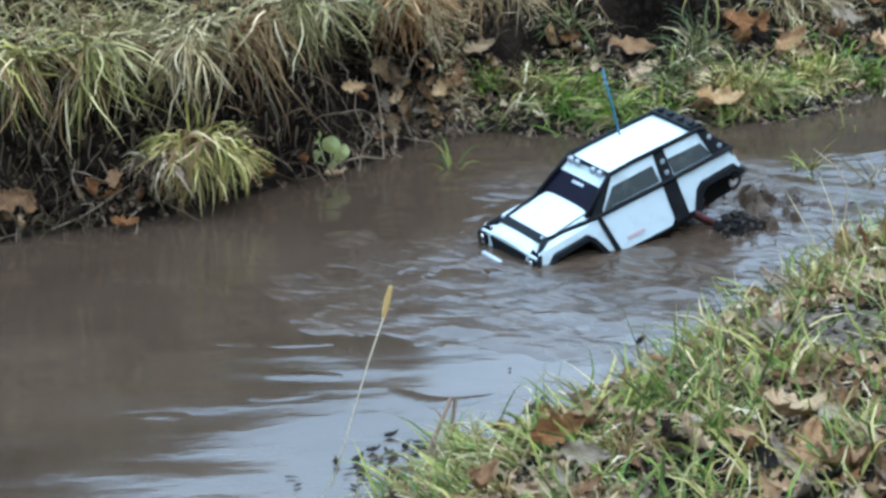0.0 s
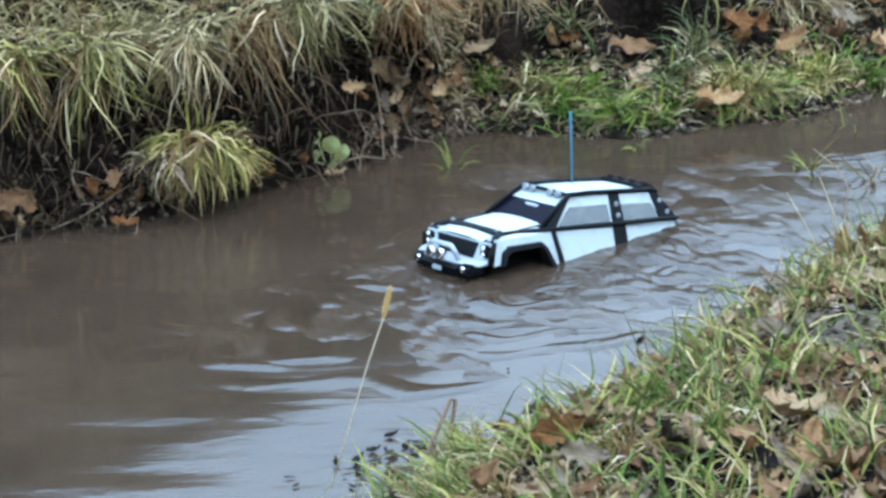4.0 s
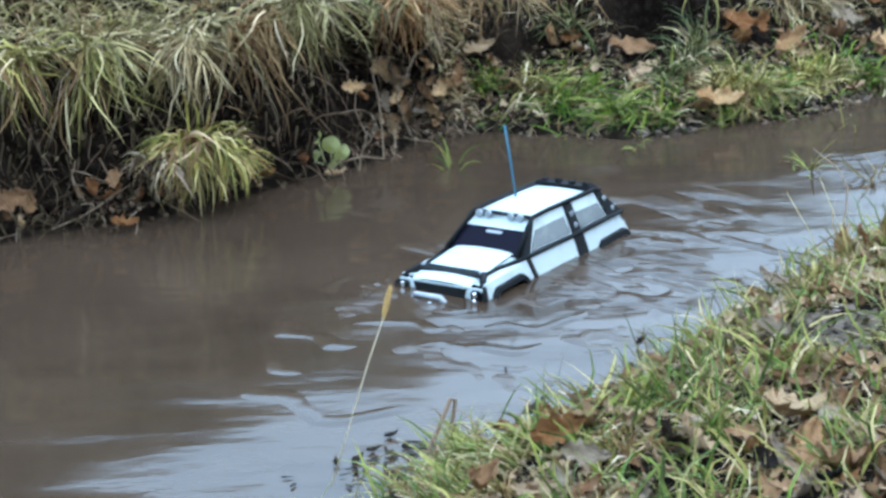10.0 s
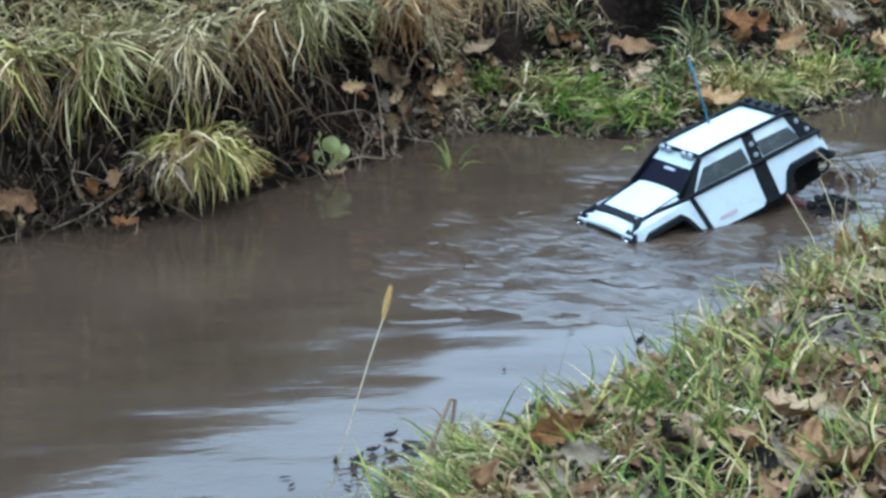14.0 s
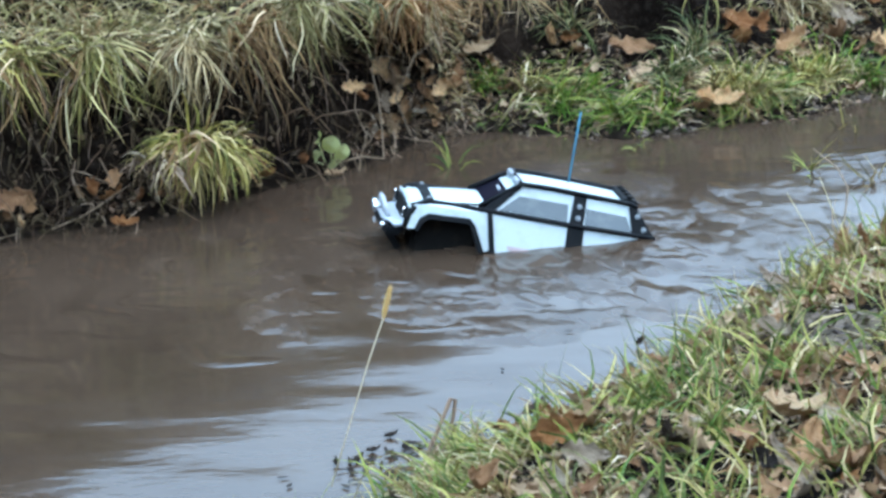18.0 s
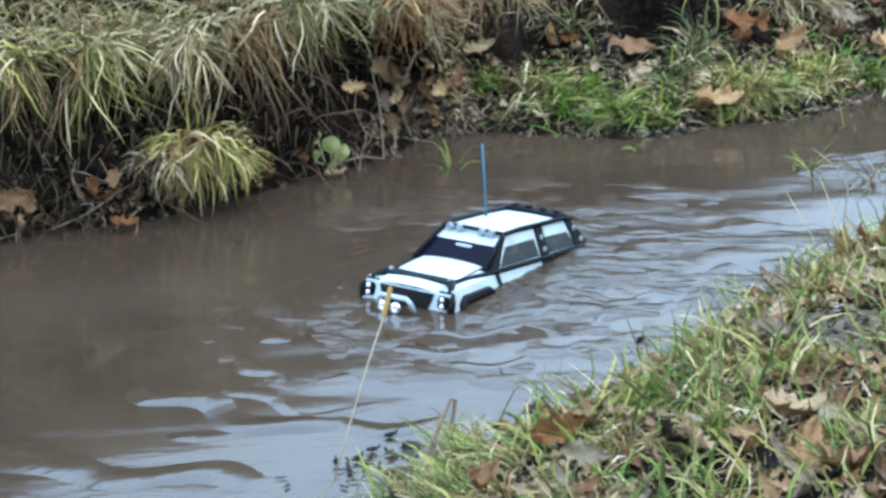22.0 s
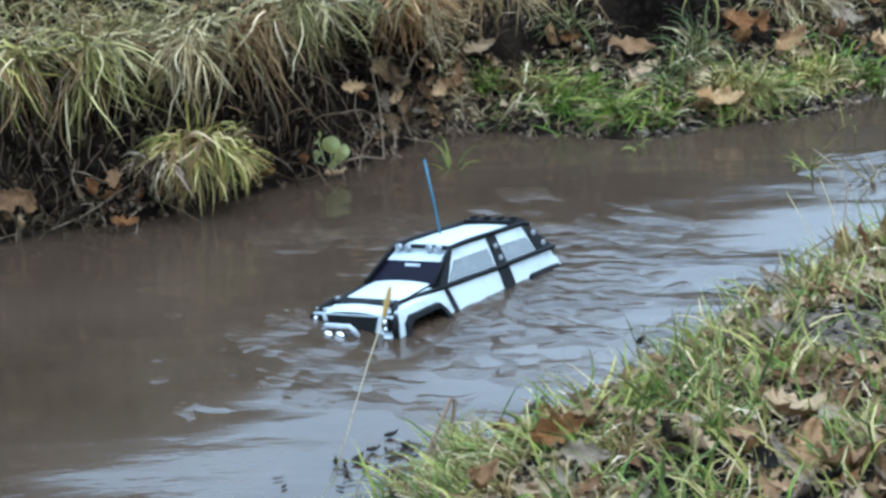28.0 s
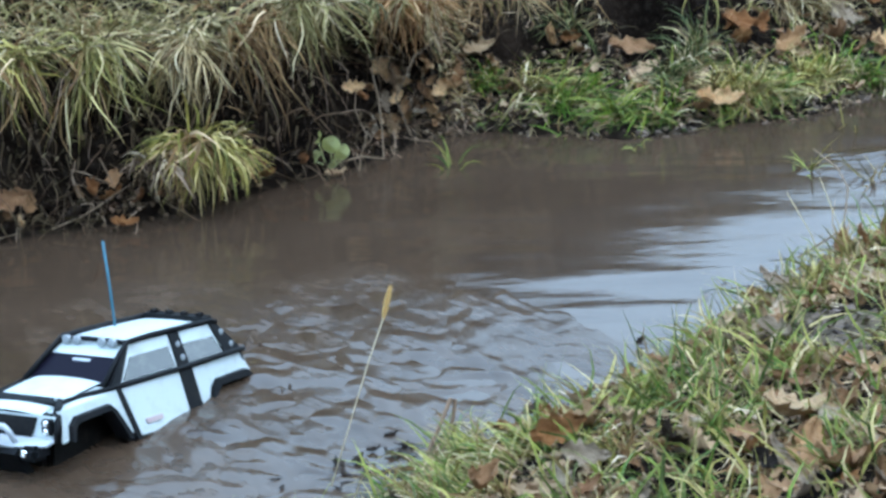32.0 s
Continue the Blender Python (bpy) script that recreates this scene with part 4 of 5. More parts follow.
# small litter: crumbs of leaf and earth between the grass
def litter(name, label, n, area, keep, seed, material, size):
    p, rng = scatter(n, *area, keep, seed)
    k = len(p)
    base = np.array([(-1, -0.4, 0.1), (0.1, -0.7, 0.6), (1, 0.1, 0.2), (0.2, 0.6, 0.8), (-0.6, 0.4, 0.4), (0, 0, -0.6)])
    s = rng.uniform(*size, k)[:, None, None]
    ang = rng.uniform(0, 6.28, k)
    c, d = np.cos(ang)[:, None], np.sin(ang)[:, None]
    q = base[None] * rng.uniform(0.6, 1.4, (k, 6, 3))
    v = np.stack([q[..., 0] * c - q[..., 1] * d, q[..., 0] * d + q[..., 1] * c, q[..., 2]], -1) * s + p[:, None] + np.array([0, 0, 0.006])
    o = (np.arange(k) * 6)[:, None]
    f = np.concatenate([o + np.array([t]) for t in ((0, 1, 3), (0, 3, 4), (1, 2, 3), (1, 0, 5), (2, 1, 5), (3, 2, 5), (4, 3, 5), (0, 4, 5))])
    ob = new(name, mesh_of(name, v.reshape(-1, 3), f, material))
    return tagged(ob, label, "litter", kind="stuff")


M_LITTER = blade_mat("leaf_litter", [(0.0, (0.035, 0.022, 0.014)), (0.45, (0.13, 0.085, 0.052)), (0.8, (0.22, 0.155, 0.10)), (1.0, (0.30, 0.22, 0.15))], 0.8)
M_CLOD = blade_mat("grey_mud_clod", [(0.0, (0.022, 0.017, 0.013)), (0.5, (0.070, 0.054, 0.043)), (1.0, (0.16, 0.128, 0.105))], 0.7)
litter("leaf_litter", "crumbled leaves and clods between the grass", 6000, (-0.3, 1.0, 2.5, 4.6), LAND(0.0, 1.3), 71, M_LITTER, (0.003, 0.009))
litter("leaf_litter", "grey clods and rotting leaves in a bare hollow", 500, (0.5, 0.72, 3.38, 3.64), (lambda x, y, f, n: HOLLOW(x, y) < 1.1), 74, M_CLOD, (0.006, 0.016))
litter("mud_clods", "wet mud clods along the water's edge of the shelf", 900, (0.02, 1.3, 4.9, 5.8), (lambda x, y, f, n: (f > -0.035) & (f < 0.045) & (x > 0.02)), 75, M_CLOD, (0.004, 0.013))
litter("leaf_litter", "crumbled leaves and mud clods on the shelf", 1800, (0.0, 1.5, 4.9, 6.4), LOW(-0.01, 0.42), 72, M_LITTER, (0.003, 0.010))
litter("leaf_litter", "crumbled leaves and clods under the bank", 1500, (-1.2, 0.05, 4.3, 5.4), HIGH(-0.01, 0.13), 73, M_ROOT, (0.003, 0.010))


# ---- stems, twigs and water plants ----
M_TWIG = paint_mat("grey_twig_bark", (0.25, 0.17, 0.105), 0.8, 0.6)
M_STRAW = paint_mat("straw_stalk", (0.42, 0.33, 0.17), 0.6, 0.3)
M_FADED = paint_mat("faded_grey_straw", (0.34, 0.27, 0.17), 0.8, 0.3)
M_STALK = paint_mat("brown_dead_stalk", (0.16, 0.095, 0.052), 0.7, 0.5)
M_SEED = paint_mat("golden_seed_head", (0.50, 0.31, 0.10), 0.8, 0.3)
M_IVY = paint_mat("pale_green_leaf", (0.62, 0.62, 0.29), 0.6, 0.3, (0.40, 0.40, 0.14), 0.1)


def twig(points, r, label, material=M_TWIG, taper=0.5, name="twig"):
    base = Vector(points[0])
    ob = part(name, tube_bm([Vector(p) - base for p in points], r, 6, None, taper), material, None, label, True)
    ob.location = base
    return tagged(ob, label, "twig" if name == "twig" else "stalk")


twig([(-0.23, 4.79, 0.018), (-0.16, 4.81, 0.030), (-0.116, 4.83, 0.018), (-0.118, 4.86, 0.07), (-0.125, 4.92, 0.13), (-0.14, 4.98, 0.17)], 0.0022, "thin grey twig bent at the water's edge")
twig([(-0.165, 4.83, 0.015), (-0.15, 4.86, 0.06), (-0.175, 4.92, 0.10), (-0.17, 4.97, 0.16)], 0.0016, "thin root hanging from the bank")
twig([(-0.06, 4.96, 0.03), (-0.09, 4.97, 0.11), (-0.05, 5.0, 0.19), (0.03, 5.04, 0.24)], 0.002, "grey stem leaning on the bank")
twig([(-0.74, 4.42, 0.012), (-0.68, 4.45, 0.03), (-0.60, 4.48, 0.075)], 0.002, "pale stick lying at the foot of the bank")
twig([(-0.87, 4.36, 0.006), (-0.80, 4.40, 0.012)], 0.002, "pale stick at the water's edge")
twig([(0.13, 5.05, 0.03), (0.16, 5.06, 0.07), (0.21, 5.05, 0.068), (0.235, 5.03, 0.02)], 0.0022, "pale arched root at the water's edge", M_STRAW)
twig([(0.62, 4.06, 0.03), (0.705, 4.09, 0.07), (0.715, 4.11, 0.14), (0.70, 4.13, 0.17), (0.66, 4.16, 0.20)], 0.002, "dead grey stem at the water's edge")
twig([(0.66, 4.0, 0.02), (0.64, 4.03, 0.08), (0.60, 4.06, 0.15)], 0.0012, "thin dry stem at the water's edge", M_STRAW)
twig([(0.70, 4.02, 0.02), (0.69, 4.05, 0.09), (0.66, 4.08, 0.17)], 0.0012, "thin dry stem at the water's edge", M_STRAW)
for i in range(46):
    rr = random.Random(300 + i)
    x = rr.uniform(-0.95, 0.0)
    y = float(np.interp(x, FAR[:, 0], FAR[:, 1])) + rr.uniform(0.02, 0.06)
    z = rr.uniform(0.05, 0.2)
    twig([(x, y + 0.02, z), (x + rr.uniform(-0.03, 0.03), y - 0.01, z - 0.03), (x + rr.uniform(-0.06, 0.06), y + rr.uniform(-0.01, 0.02), max(0.01, z - rr.uniform(0.06, 0.14)))], rr.uniform(0.0012, 0.0026), "root hanging from the bank, darkened as in shade", M_ROOT)
bent = twig([(-0.055, 3.11, 0.005), (-0.035, 3.15, 0.045), (-0.008, 3.20, 0.088), (0.004, 3.225, 0.108), (0.011, 3.228, 0.106), (0.008, 3.222, 0.085), (-0.004, 3.20, 0.045), (-0.016, 3.18, 0.015)], 0.0034, "bent brown dead reed leaning over the water", M_STALK, 0.7, "dead_stalk")
reed = blades(np.array([(0.0, 0.0, 0.0), (0.004, 0.002, 0.0), (0.012, 0.006, 0.0), (0.020, 0.010, 0.002)]), np.array([(0.35, 0.55, 0.62), (0.42, 0.6, 0.5), (0.55, 0.5, 0.45), (0.2, 0.4, 0.7)]), np.array([0.12, 0.10, 0.13, 0.09]), np.array([0.011, 0.009, 0.008, 0.007]), np.array([0.3, 0.7, 0.9, 0.5]), M_STALK, "reed_leaf", 7, np.random.RandomState(5), 0.15)
reed.parent = bent
straw = twig([(-0.165, 3.13, 0.02), (-0.137, 3.20, 0.09), (-0.11, 3.27, 0.155), (-0.088, 3.31, 0.205)], 0.0011, "thin straw stalk with a golden seed head", M_FADED, 1.0, "grass_stalk")
ear = lathe_bm([(0.0006, 0.0), (0.0026, 0.010), (0.0032, 0.024), (0.0022, 0.042), (0.0006, 0.050)], 8, "Z")
ear_rng = random.Random(12)
for i in range(46):
    h, a = 0.004 + 0.044 * i / 46, 2.4 * i
    r = 0.0012 + 0.0030 * math.sin(math.pi * min(1, (h + 0.004) / 0.055)) * ear_rng.uniform(0.8, 1.15)
    tube_bm([(0.4 * r * math.cos(a), 0.4 * r * math.sin(a), h), (r * math.cos(a), r * math.sin(a), h + 0.004), (1.25 * r * math.cos(a), 1.25 * r * math.sin(a), h + 0.009)], 0.0011, 5, ear, 0.15)
head = part("seed_head", ear, M_SEED, straw, "golden grass seed head with small spikelets", True)
head.matrix_basis = Matrix.Translation((0.075, 0.178, 0.178)) @ pose(0, 0, 0, -20, 15, 0)


def water_plant(at, n, length, label, material, seed, fan=0.5, width=(0.003, 0.006)):
    rng = np.random.RandomState(seed)
    root = rng.normal(size=(n, 3)) * np.array([0.012, 0.012, 0.0])
    way = rng.normal(size=(n, 3)) * fan
    way[:, 2] = 1
    ob = blades(root, way, rng.uniform(*length, n), rng.uniform(*width, n), rng.uniform(0.2, 1.2, n), material, "water_plant", 5, rng, 0.3)
    ob.location = at
    return tagged(ob, label, "water plant")


water_plant((0.027, 4.81, -0.02), 10, (0.06, 0.12), "green blades standing in the water", M_GREEN, 91, 0.35)
water_plant((0.737, 4.72, -0.01), 26, (0.04, 0.11), "green weed trailing in the stream", M_GREEN, 92, 1.4)
water_plant((0.86, 4.62, -0.01), 26, (0.04, 0.11), "pale weed trailing in the stream", M_DRY, 93, 1.5)
water_plant((0.86, 5.02, -0.01), 5, (0.05, 0.10), "green stem standing in the stream", M_OLIVE, 94, 0.3)
water_plant((0.42, 4.90, -0.005), 8, (0.03, 0.07), "green blades at the water's edge", M_GREEN, 95, 0.8)

ivy = tagged(new("ivy_plant"), "small plant with round pale green leaves", "plant")
ivy.location = (-0.222, 4.79, 0.02)
for i, (x, z, r) in enumerate(((0.0, 0.045, 0.021), (0.022, 0.028, 0.019), (0.004, 0.008, 0.016), (-0.024, 0.060, 0.013), (-0.03, 0.02, 0.014))):
    bm = bmesh.new()
    c = bm.verts.new((0, -0.003, 0))
    ring = [bm.verts.new((r * math.cos(a) * (0.9 + 0.1 * math.cos(3 * a)), 0.004 * math.sin(2 * a), r * math.sin(a))) for a in np.arange(0, 6.28, 0.45)]
    for a, b in zip(ring, ring[1:] + ring[:1]):
        bm.faces.new((c, a, b))
    bmesh.ops.solidify(bm, geom=bm.faces[:], thickness=0.0008)
    part("leaf", bm, M_IVY, ivy).matrix_basis = pose(x, -0.01, z, 20, 0, 30 * i)
    part("stem", tube_bm([(x, -0.008, z - r * 0.8), (x * 0.5, 0, 0.0)], 0.001, 5), M_IVY, ivy)


# floating scraps
FLOAT = []
SCRAPS = [(-0.235, 3.21, 0.020), (-0.225, 3.18, 0.016), (0.46, 3.967, 0.016), (0.205, 3.79, 0.016), (0.50, 4.03, 0.018), (0.09, 3.62, 0.012), (0.33, 3.72, 0.016)]
scrap_rng = random.Random(31)
for i in range(26):
    u = scrap_rng.random()
    SCRAPS.append((-0.17 + 0.17 * u + scrap_rng.gauss(0, 0.015), 3.19 + 0.15 * u + scrap_rng.gauss(0, 0.028), scrap_rng.choice((0.012, 0.018, 0.026, 0.036))))
for i, (x, y, sz) in enumerate(SCRAPS):
    ob = new("floating_leaf", LEAVES["dark"][i % 4])
    ob.matrix_basis = pose(x, y, 0.003, 0, 0, 53 * i) @ Matrix.Diagonal((sz, sz * scrap_rng.uniform(0.3, 0.9), sz * 0.25, 1))
    FLOAT.append((tagged(ob, "dark wet leaf scrap floating on the water", "leaf", "floating scraps"), x, y, 53 * i))


# ---- the toy truck ----
def both(points):
    return points, [(x, -y, z) for x, y, z in points]


def side_y(z):
    """Half width of the body side at a height: it leans out towards the sills."""
    return 0.1075 - (z + 0.07) * (0.1075 - 0.0845) / 0.075


def side_plate(outline, s, lift=0.0):
    pts = [(x, s * (side_y(z) + lift), z) for x, z in outline]
    return pts if s > 0 else pts[::-1]


def cab_y(z):
    return 0.083 - (z - 0.005) * (0.083 - 0.061) / 0.052


def cab_plate(outline, s, lift=0.0):
    pts = [(x, s * (cab_y(z) + lift), z) for x, z in outline]
    return pts if s > 0 else pts[::-1]


def wheel(parent, x, y):
    hub = new("wheel")
    hub.parent = parent
    hub.location = (x, y, -0.172)
    s = 1 if y > 0 else -1
    r, w = 0.066, 0.034
    tyre = part("tyre", lathe_bm([(0.046, -w), (r - 0.010, -w), (r - 0.003, -w * 0.8), (r, -w * 0.4), (r, w * 0.4), (r - 0.003, w * 0.8), (r - 0.010, w), (0.046, w)], 28), M_TYRE, hub, "muddy black rubber tyre", True)
    bm = bmesh.new()
    for k in range(20):
        for row in (-1, 1):
            t = 2 * math.pi * (k + 0.25 * row) / 20
            m = Matrix.Rotation(-t, 4, "Y") @ Matrix.Translation((r + 0.001, row * w * 0.45, 0)) @ Matrix.Rotation(0.35 * row, 4, "X") @ Matrix.Diagonal((0.008, w * 0.75, 0.011, 1))
            bmesh.ops.create_cube(bm, size=1, matrix=m)
    part("tread", bm, M_TYRE, tyre)
    rim = part("rim", lathe_bm([(0.005, -w * 0.6), (0.047, -w * 0.6), (0.047, s * w * 0.9 if s > 0 else w * 0.6), (0.038, w * 0.8), (0.03, w * 0.4), (0.010, w * 0.5), (0.004, w * 0.5)], 20), M_CHROME, hub, "chrome wheel rim", True)
    return hub


def build_truck():
    t = tagged(new("toy_truck"), "white radio-controlled toy truck with black cage, muddy and half under water", "toy truck")
    # chassis and bed
    part("chassis", box_bm(-0.235, 0.185, -0.052, 0.052, -0.115, -0.02, 0.008), M_DARK, t, "dark muddy chassis tub")
    for s in (1, -1):
        # sides
        fender = [(0.196, -0.004), (0.060, 0.001), (0.0475, -0.062), (0.058, -0.066), (0.080, -0.023), (0.091, -0.0125), (0.168, -0.0155), (0.183, -0.026), (0.190, -0.046), (0.203, -0.048)]
        f = part("front_fender", slab_bm(side_plate(fender, s), (0, s, 0), 0.003), M_WHITE, t)
        arch = [(0.058, -0.066), (0.080, -0.023), (0.091, -0.0125), (0.168, -0.0155), (0.183, -0.026), (0.190, -0.046), (0.184, -0.048), (0.177, -0.031), (0.165, -0.0235), (0.094, -0.0205), (0.087, -0.028), (0.068, -0.068)]
        part("wheel_flare", slab_bm(side_plate(arch, s, 0.009), (0, s, 0), 0.028), M_BLACK, f, "black plastic wheel-arch flare")
        door = [(0.054, 0.001), (-0.090, 0.001), (-0.092, -0.064), (-0.080, -0.072), (0.036, -0.070)]
        d = part("door", slab_bm(side_plate(door, s), (0, s, 0), 0.003), M_WHITE, t)
        part("door_mark", slab_bm(side_plate([(0.016, -0.049), (-0.024, -0.049), (-0.023, -0.056), (0.014, -0.056)], s, 0.0025), (0, s, 0), 0.002), M_MARK, d, "faded red mark")
        quarter = [(-0.120, 0.001), (-0.252, 0.003), (-0.262, -0.030), (-0.258, -0.036), (-0.246, -0.022), (-0.170, -0.024), (-0.155, -0.034), (-0.138, -0.066), (-0.122, -0.066)]
        q = part("rear_quarter", slab_bm(side_plate(quarter, s), (0, s, 0), 0.003), M_WHITE, t)
        arch = [(-0.138, -0.066), (-0.155, -0.034), (-0.170, -0.024), (-0.246, -0.022), (-0.262, -0.040), (-0.255, -0.044), (-0.242, -0.032), (-0.174, -0.034), (-0.162, -0.042), (-0.148, -0.070)]
        part("wheel_flare", slab_bm(side_plate(arch, s, 0.009), (0, s, 0), 0.028), M_BLACK, q, "black plastic wheel-arch flare")
        part("sill", box_bm(-0.14, 0.055, s * 0.095 - 0.010, s * 0.095 + 0.010, -0.084, -0.070, 0.003), M_BLACK, t)
        # straps between the panels
        part("body_strap", slab_bm(side_plate([(0.062, 0.006), (0.053, 0.006), (0.035, -0.073), (0.046, -0.073)], s, 0.003), (0, s, 0), 0.008), M_BLACK, t)
        part("body_strap", slab_bm(side_plate([(-0.090, 0.006), (-0.121, 0.006), (-0.124, -0.070), (-0.091, -0.070)], s, 0.002), (0, s, 0), 0.008), M_BLACK, t)
        # belt rail
        rail = [(0.190, s * 0.074, -0.012), (0.168, s * 0.064, 0.001), (0.115, s * 0.072, 0.004), (0.060, s * 0.084, 0.006), (-0.091, s * 0.087, 0.006), (-0.20, s * 0.089, 0.008), (-0.254, s * 0.089, 0.008)]
        part("belt_rail", tube_bm(rail, 0.0042), M_BLACK, t, smooth=True)
        # fender top beside the bonnet
        top = [(0.196, s * 0.087, -0.005), (0.060, s * 0.086, 0.001), (0.075, s * 0.060, 0.008), (0.190, s * 0.060, -0.006)]
        part("fender_top", slab_bm(top if s > 0 else top[::-1], (0, 0, 1), 0.003), M_WHITE, t)
        # cab side with its windows
        side = [(0.070, 0.007), (0.026, 0.0405), (0.001, 0.0575), (-0.198, 0.055), (-0.246, 0.006)]
        cab = part("cab_side", slab_bm(cab_plate(side, s), (0, s, 0), 0.003), M_WHITE, t)
        part("side_window", slab_bm(cab_plate([(0.040, 0.010), (0.006, 0.040), (-0.086, 0.040), (-0.088, 0.010)], s, 0.0015), (0, s, 0), 0.003), M_GLASS, cab, "misted grey side window")
        part("side_window", slab_bm(cab_plate([(-0.122, 0.010), (-0.121, 0.038), (-0.197, 0.036), (-0.212, 0.010)], s, 0.0015), (0, s, 0), 0.003), M_GLASS, cab, "misted grey side window")
        part("windscreen_pillar", slab_bm(cab_plate([(0.075, 0.006), (0.051, 0.006), (0.017, 0.042), (0.004, 0.055), (0.010, 0.057), (0.030, 0.043)], s, 0.0035), (0, s, 0), 0.006), M_BLACK, t, "black windscreen pillar")
        strap = part("cab_strap", slab_bm(cab_plate([(-0.092, 0.006), (-0.096, 0.057), (-0.119, 0.057), (-0.118, 0.006)], s, 0.004), (0, s, 0), 0.006), M_BLACK, t)
        for z in (0.040, 0.020):
            part("bolt", lathe_bm([(0.0050, -0.001), (0.0050, 0.0014), (0.0025, 0.0024)], 10), M_STEEL, strap).location = (-0.107, s * (cab_y(z) + 0.0045), z)
        plate = part("corner_plate", slab_bm(cab_plate([(-0.199, 0.057), (-0.212, 0.008), (-0.254, 0.008), (-0.212, 0.057)], s, 0.004), (0, s, 0), 0.006), M_BLACK, t)
        for x, z in ((-0.218, 0.040), (-0.232, 0.019)):
            part("bolt", lathe_bm([(0.0050, -0.001), (0.0050, 0.0014), (0.0025, 0.0024)], 10), M_STEEL, plate).location = (x, s * (cab_y(z) + 0.0045), z)
        # cage: windscreen bar and roof rail
        part("cage_bar", tube_bm([(0.078, s * 0.076, 0.010), (0.028, s * 0.066, 0.046), (0.004, s * 0.063, 0.062), (-0.05, s * 0.062, 0.063), (-0.203, s * 0.063, 0.060), (-0.216, s * 0.066, 0.056)], 0.0042), M_BLACK, t, smooth=True)
        # shock springs
        for x in (0.115, -0.185):
            bm = tube_bm([(x + 0.006 * math.cos(a), s * (0.046 if x > 0 else 0.062) + 0.006 * math.sin(a), -0.115 + 0.0045 * a / 2.2) for a in np.arange(0, 34, 0.7)], 0.0014, 5)
            part("shock_spring", bm, M_RED, t, "red coil spring")
        for x in (0.125, -0.205):
            part("wheel_well", box_bm(x - 0.052, x + 0.052, s * 0.058 - 0.002, s * 0.058 + 0.002, -0.10, -0.012), M_DARK, t)
        for x in (0.135, -0.195):
            wheel(t, x, s * 0.140)
    for x in (0.135, -0.195):
        part("axle", tube_bm([(x, -0.14, -0.172), (x, 0.14, -0.172)], 0.008), M_DARK, t)
    part("rear_axle_housing", lathe_bm([(0.006, -0.05), (0.020, -0.03), (0.026, 0.0), (0.020, 0.03), (0.006, 0.05)], 14), M_DARK, t, smooth=True).location = (-0.195, 0, -0.150)
    for s in (1, -1):
        link = part("suspension_arm", tube_bm([(-0.120, s * 0.060, -0.078), (-0.160, s * 0.074, -0.100), (-0.195, s * 0.086, -0.135)], 0.0085), M_RED, t, "muddy red suspension arm", True)
        part("shock_cap", lathe_bm([(0.004, -0.012), (0.010, -0.010), (0.010, 0.010), (0.004, 0.012)], 12, "Z"), M_RED, link).location = (-0.150, s * 0.080, -0.060)
        part("tow_loop", tube_bm([(-0.246 + 0.015 * math.cos(a), s * 0.088, -0.062 + 0.015 * math.sin(a)) for a in np.linspace(0, 6.28, 15)], 0.0032, 6), M_BLACK, t, "black tow loop under the rear bumper", True)
    # bonnet, nose, windscreen, roof
    bonnet = bmesh.new()
    grid = [[bonnet.verts.new((x, y, z + 0.004 * (1 - (y / 0.062) ** 2))) for y in np.linspace(-0.062, 0.062, 9)] for x, z in ((0.066, 0.0120), (0.086, 0.0105), (0.12, 0.0065), (0.16, 0.001), (0.192, -0.005), (0.204, -0.010))]
    for a, b in zip(grid, grid[1:]):
        for i in range(8):
            bonnet.faces.new((a[i], a[i + 1], b[i + 1], b[i]))
    part("bonnet", bonnet, M_WHITE, t, smooth=True)
    part("nose", slab_bm([(0.204, -0.088, -0.010), (0.204, 0.088, -0.010), (0.209, 0.084, -0.047), (0.209, -0.084, -0.047)], (1, 0, 0), 0.004), M_WHITE, t)
    part("grille", slab_bm([(0.2075, -0.056, -0.0125), (0.2075, 0.056, -0.0125), (0.2115, 0.046, -0.046), (0.2115, -0.046, -0.046)], (1, 0, 0), 0.006), M_BLACK, t, "black radiator grille")
    for s in (1, -1):
        lamp = part("headlight", box_bm(0.196, 0.212, s * 0.077 - 0.011, s * 0.077 + 0.011, -0.036, -0.013, 0.003), M_BLACK, t)
        for z in (-0.019, -0.031):
            part("lens", lathe_bm([(0.0052, 0), (0.0052, 0.002), (0.002, 0.003)], 12, "X"), M_CHROME, lamp).location = (0.2115, s * 0.077, z)
    bumper = part("front_bumper", box_bm(0.205, 0.244, -0.082, 0.082, -0.070, -0.047, 0.007), M_BLACK, t, "black front bumper")
    part("skid_plate", slab_bm([(0.250, -0.050, -0.058), (0.250, 0.050, -0.058), (0.208, 0.042, -0.104), (0.208, -0.042, -0.104)], (1, 0, -1), 0.012), M_BLACK, bumper)
    part("plate_mark", box_bm(0.2505, 0.2525, -0.012, 0.012, -0.0665, -0.0595), M_SILVER, bumper)
    part("chrome_wing", slab_bm([(0.208, -0.092, -0.040), (0.208, 0.092, -0.040), (0.226, 0.086, -0.0475), (0.246, 0.036, -0.0475), (0.246, -0.036, -0.0475), (0.226, -0.086, -0.0475)], (0.7, 0, 1), 0.005, 0.001), M_SILVER, t, "silver wing above the bumper")
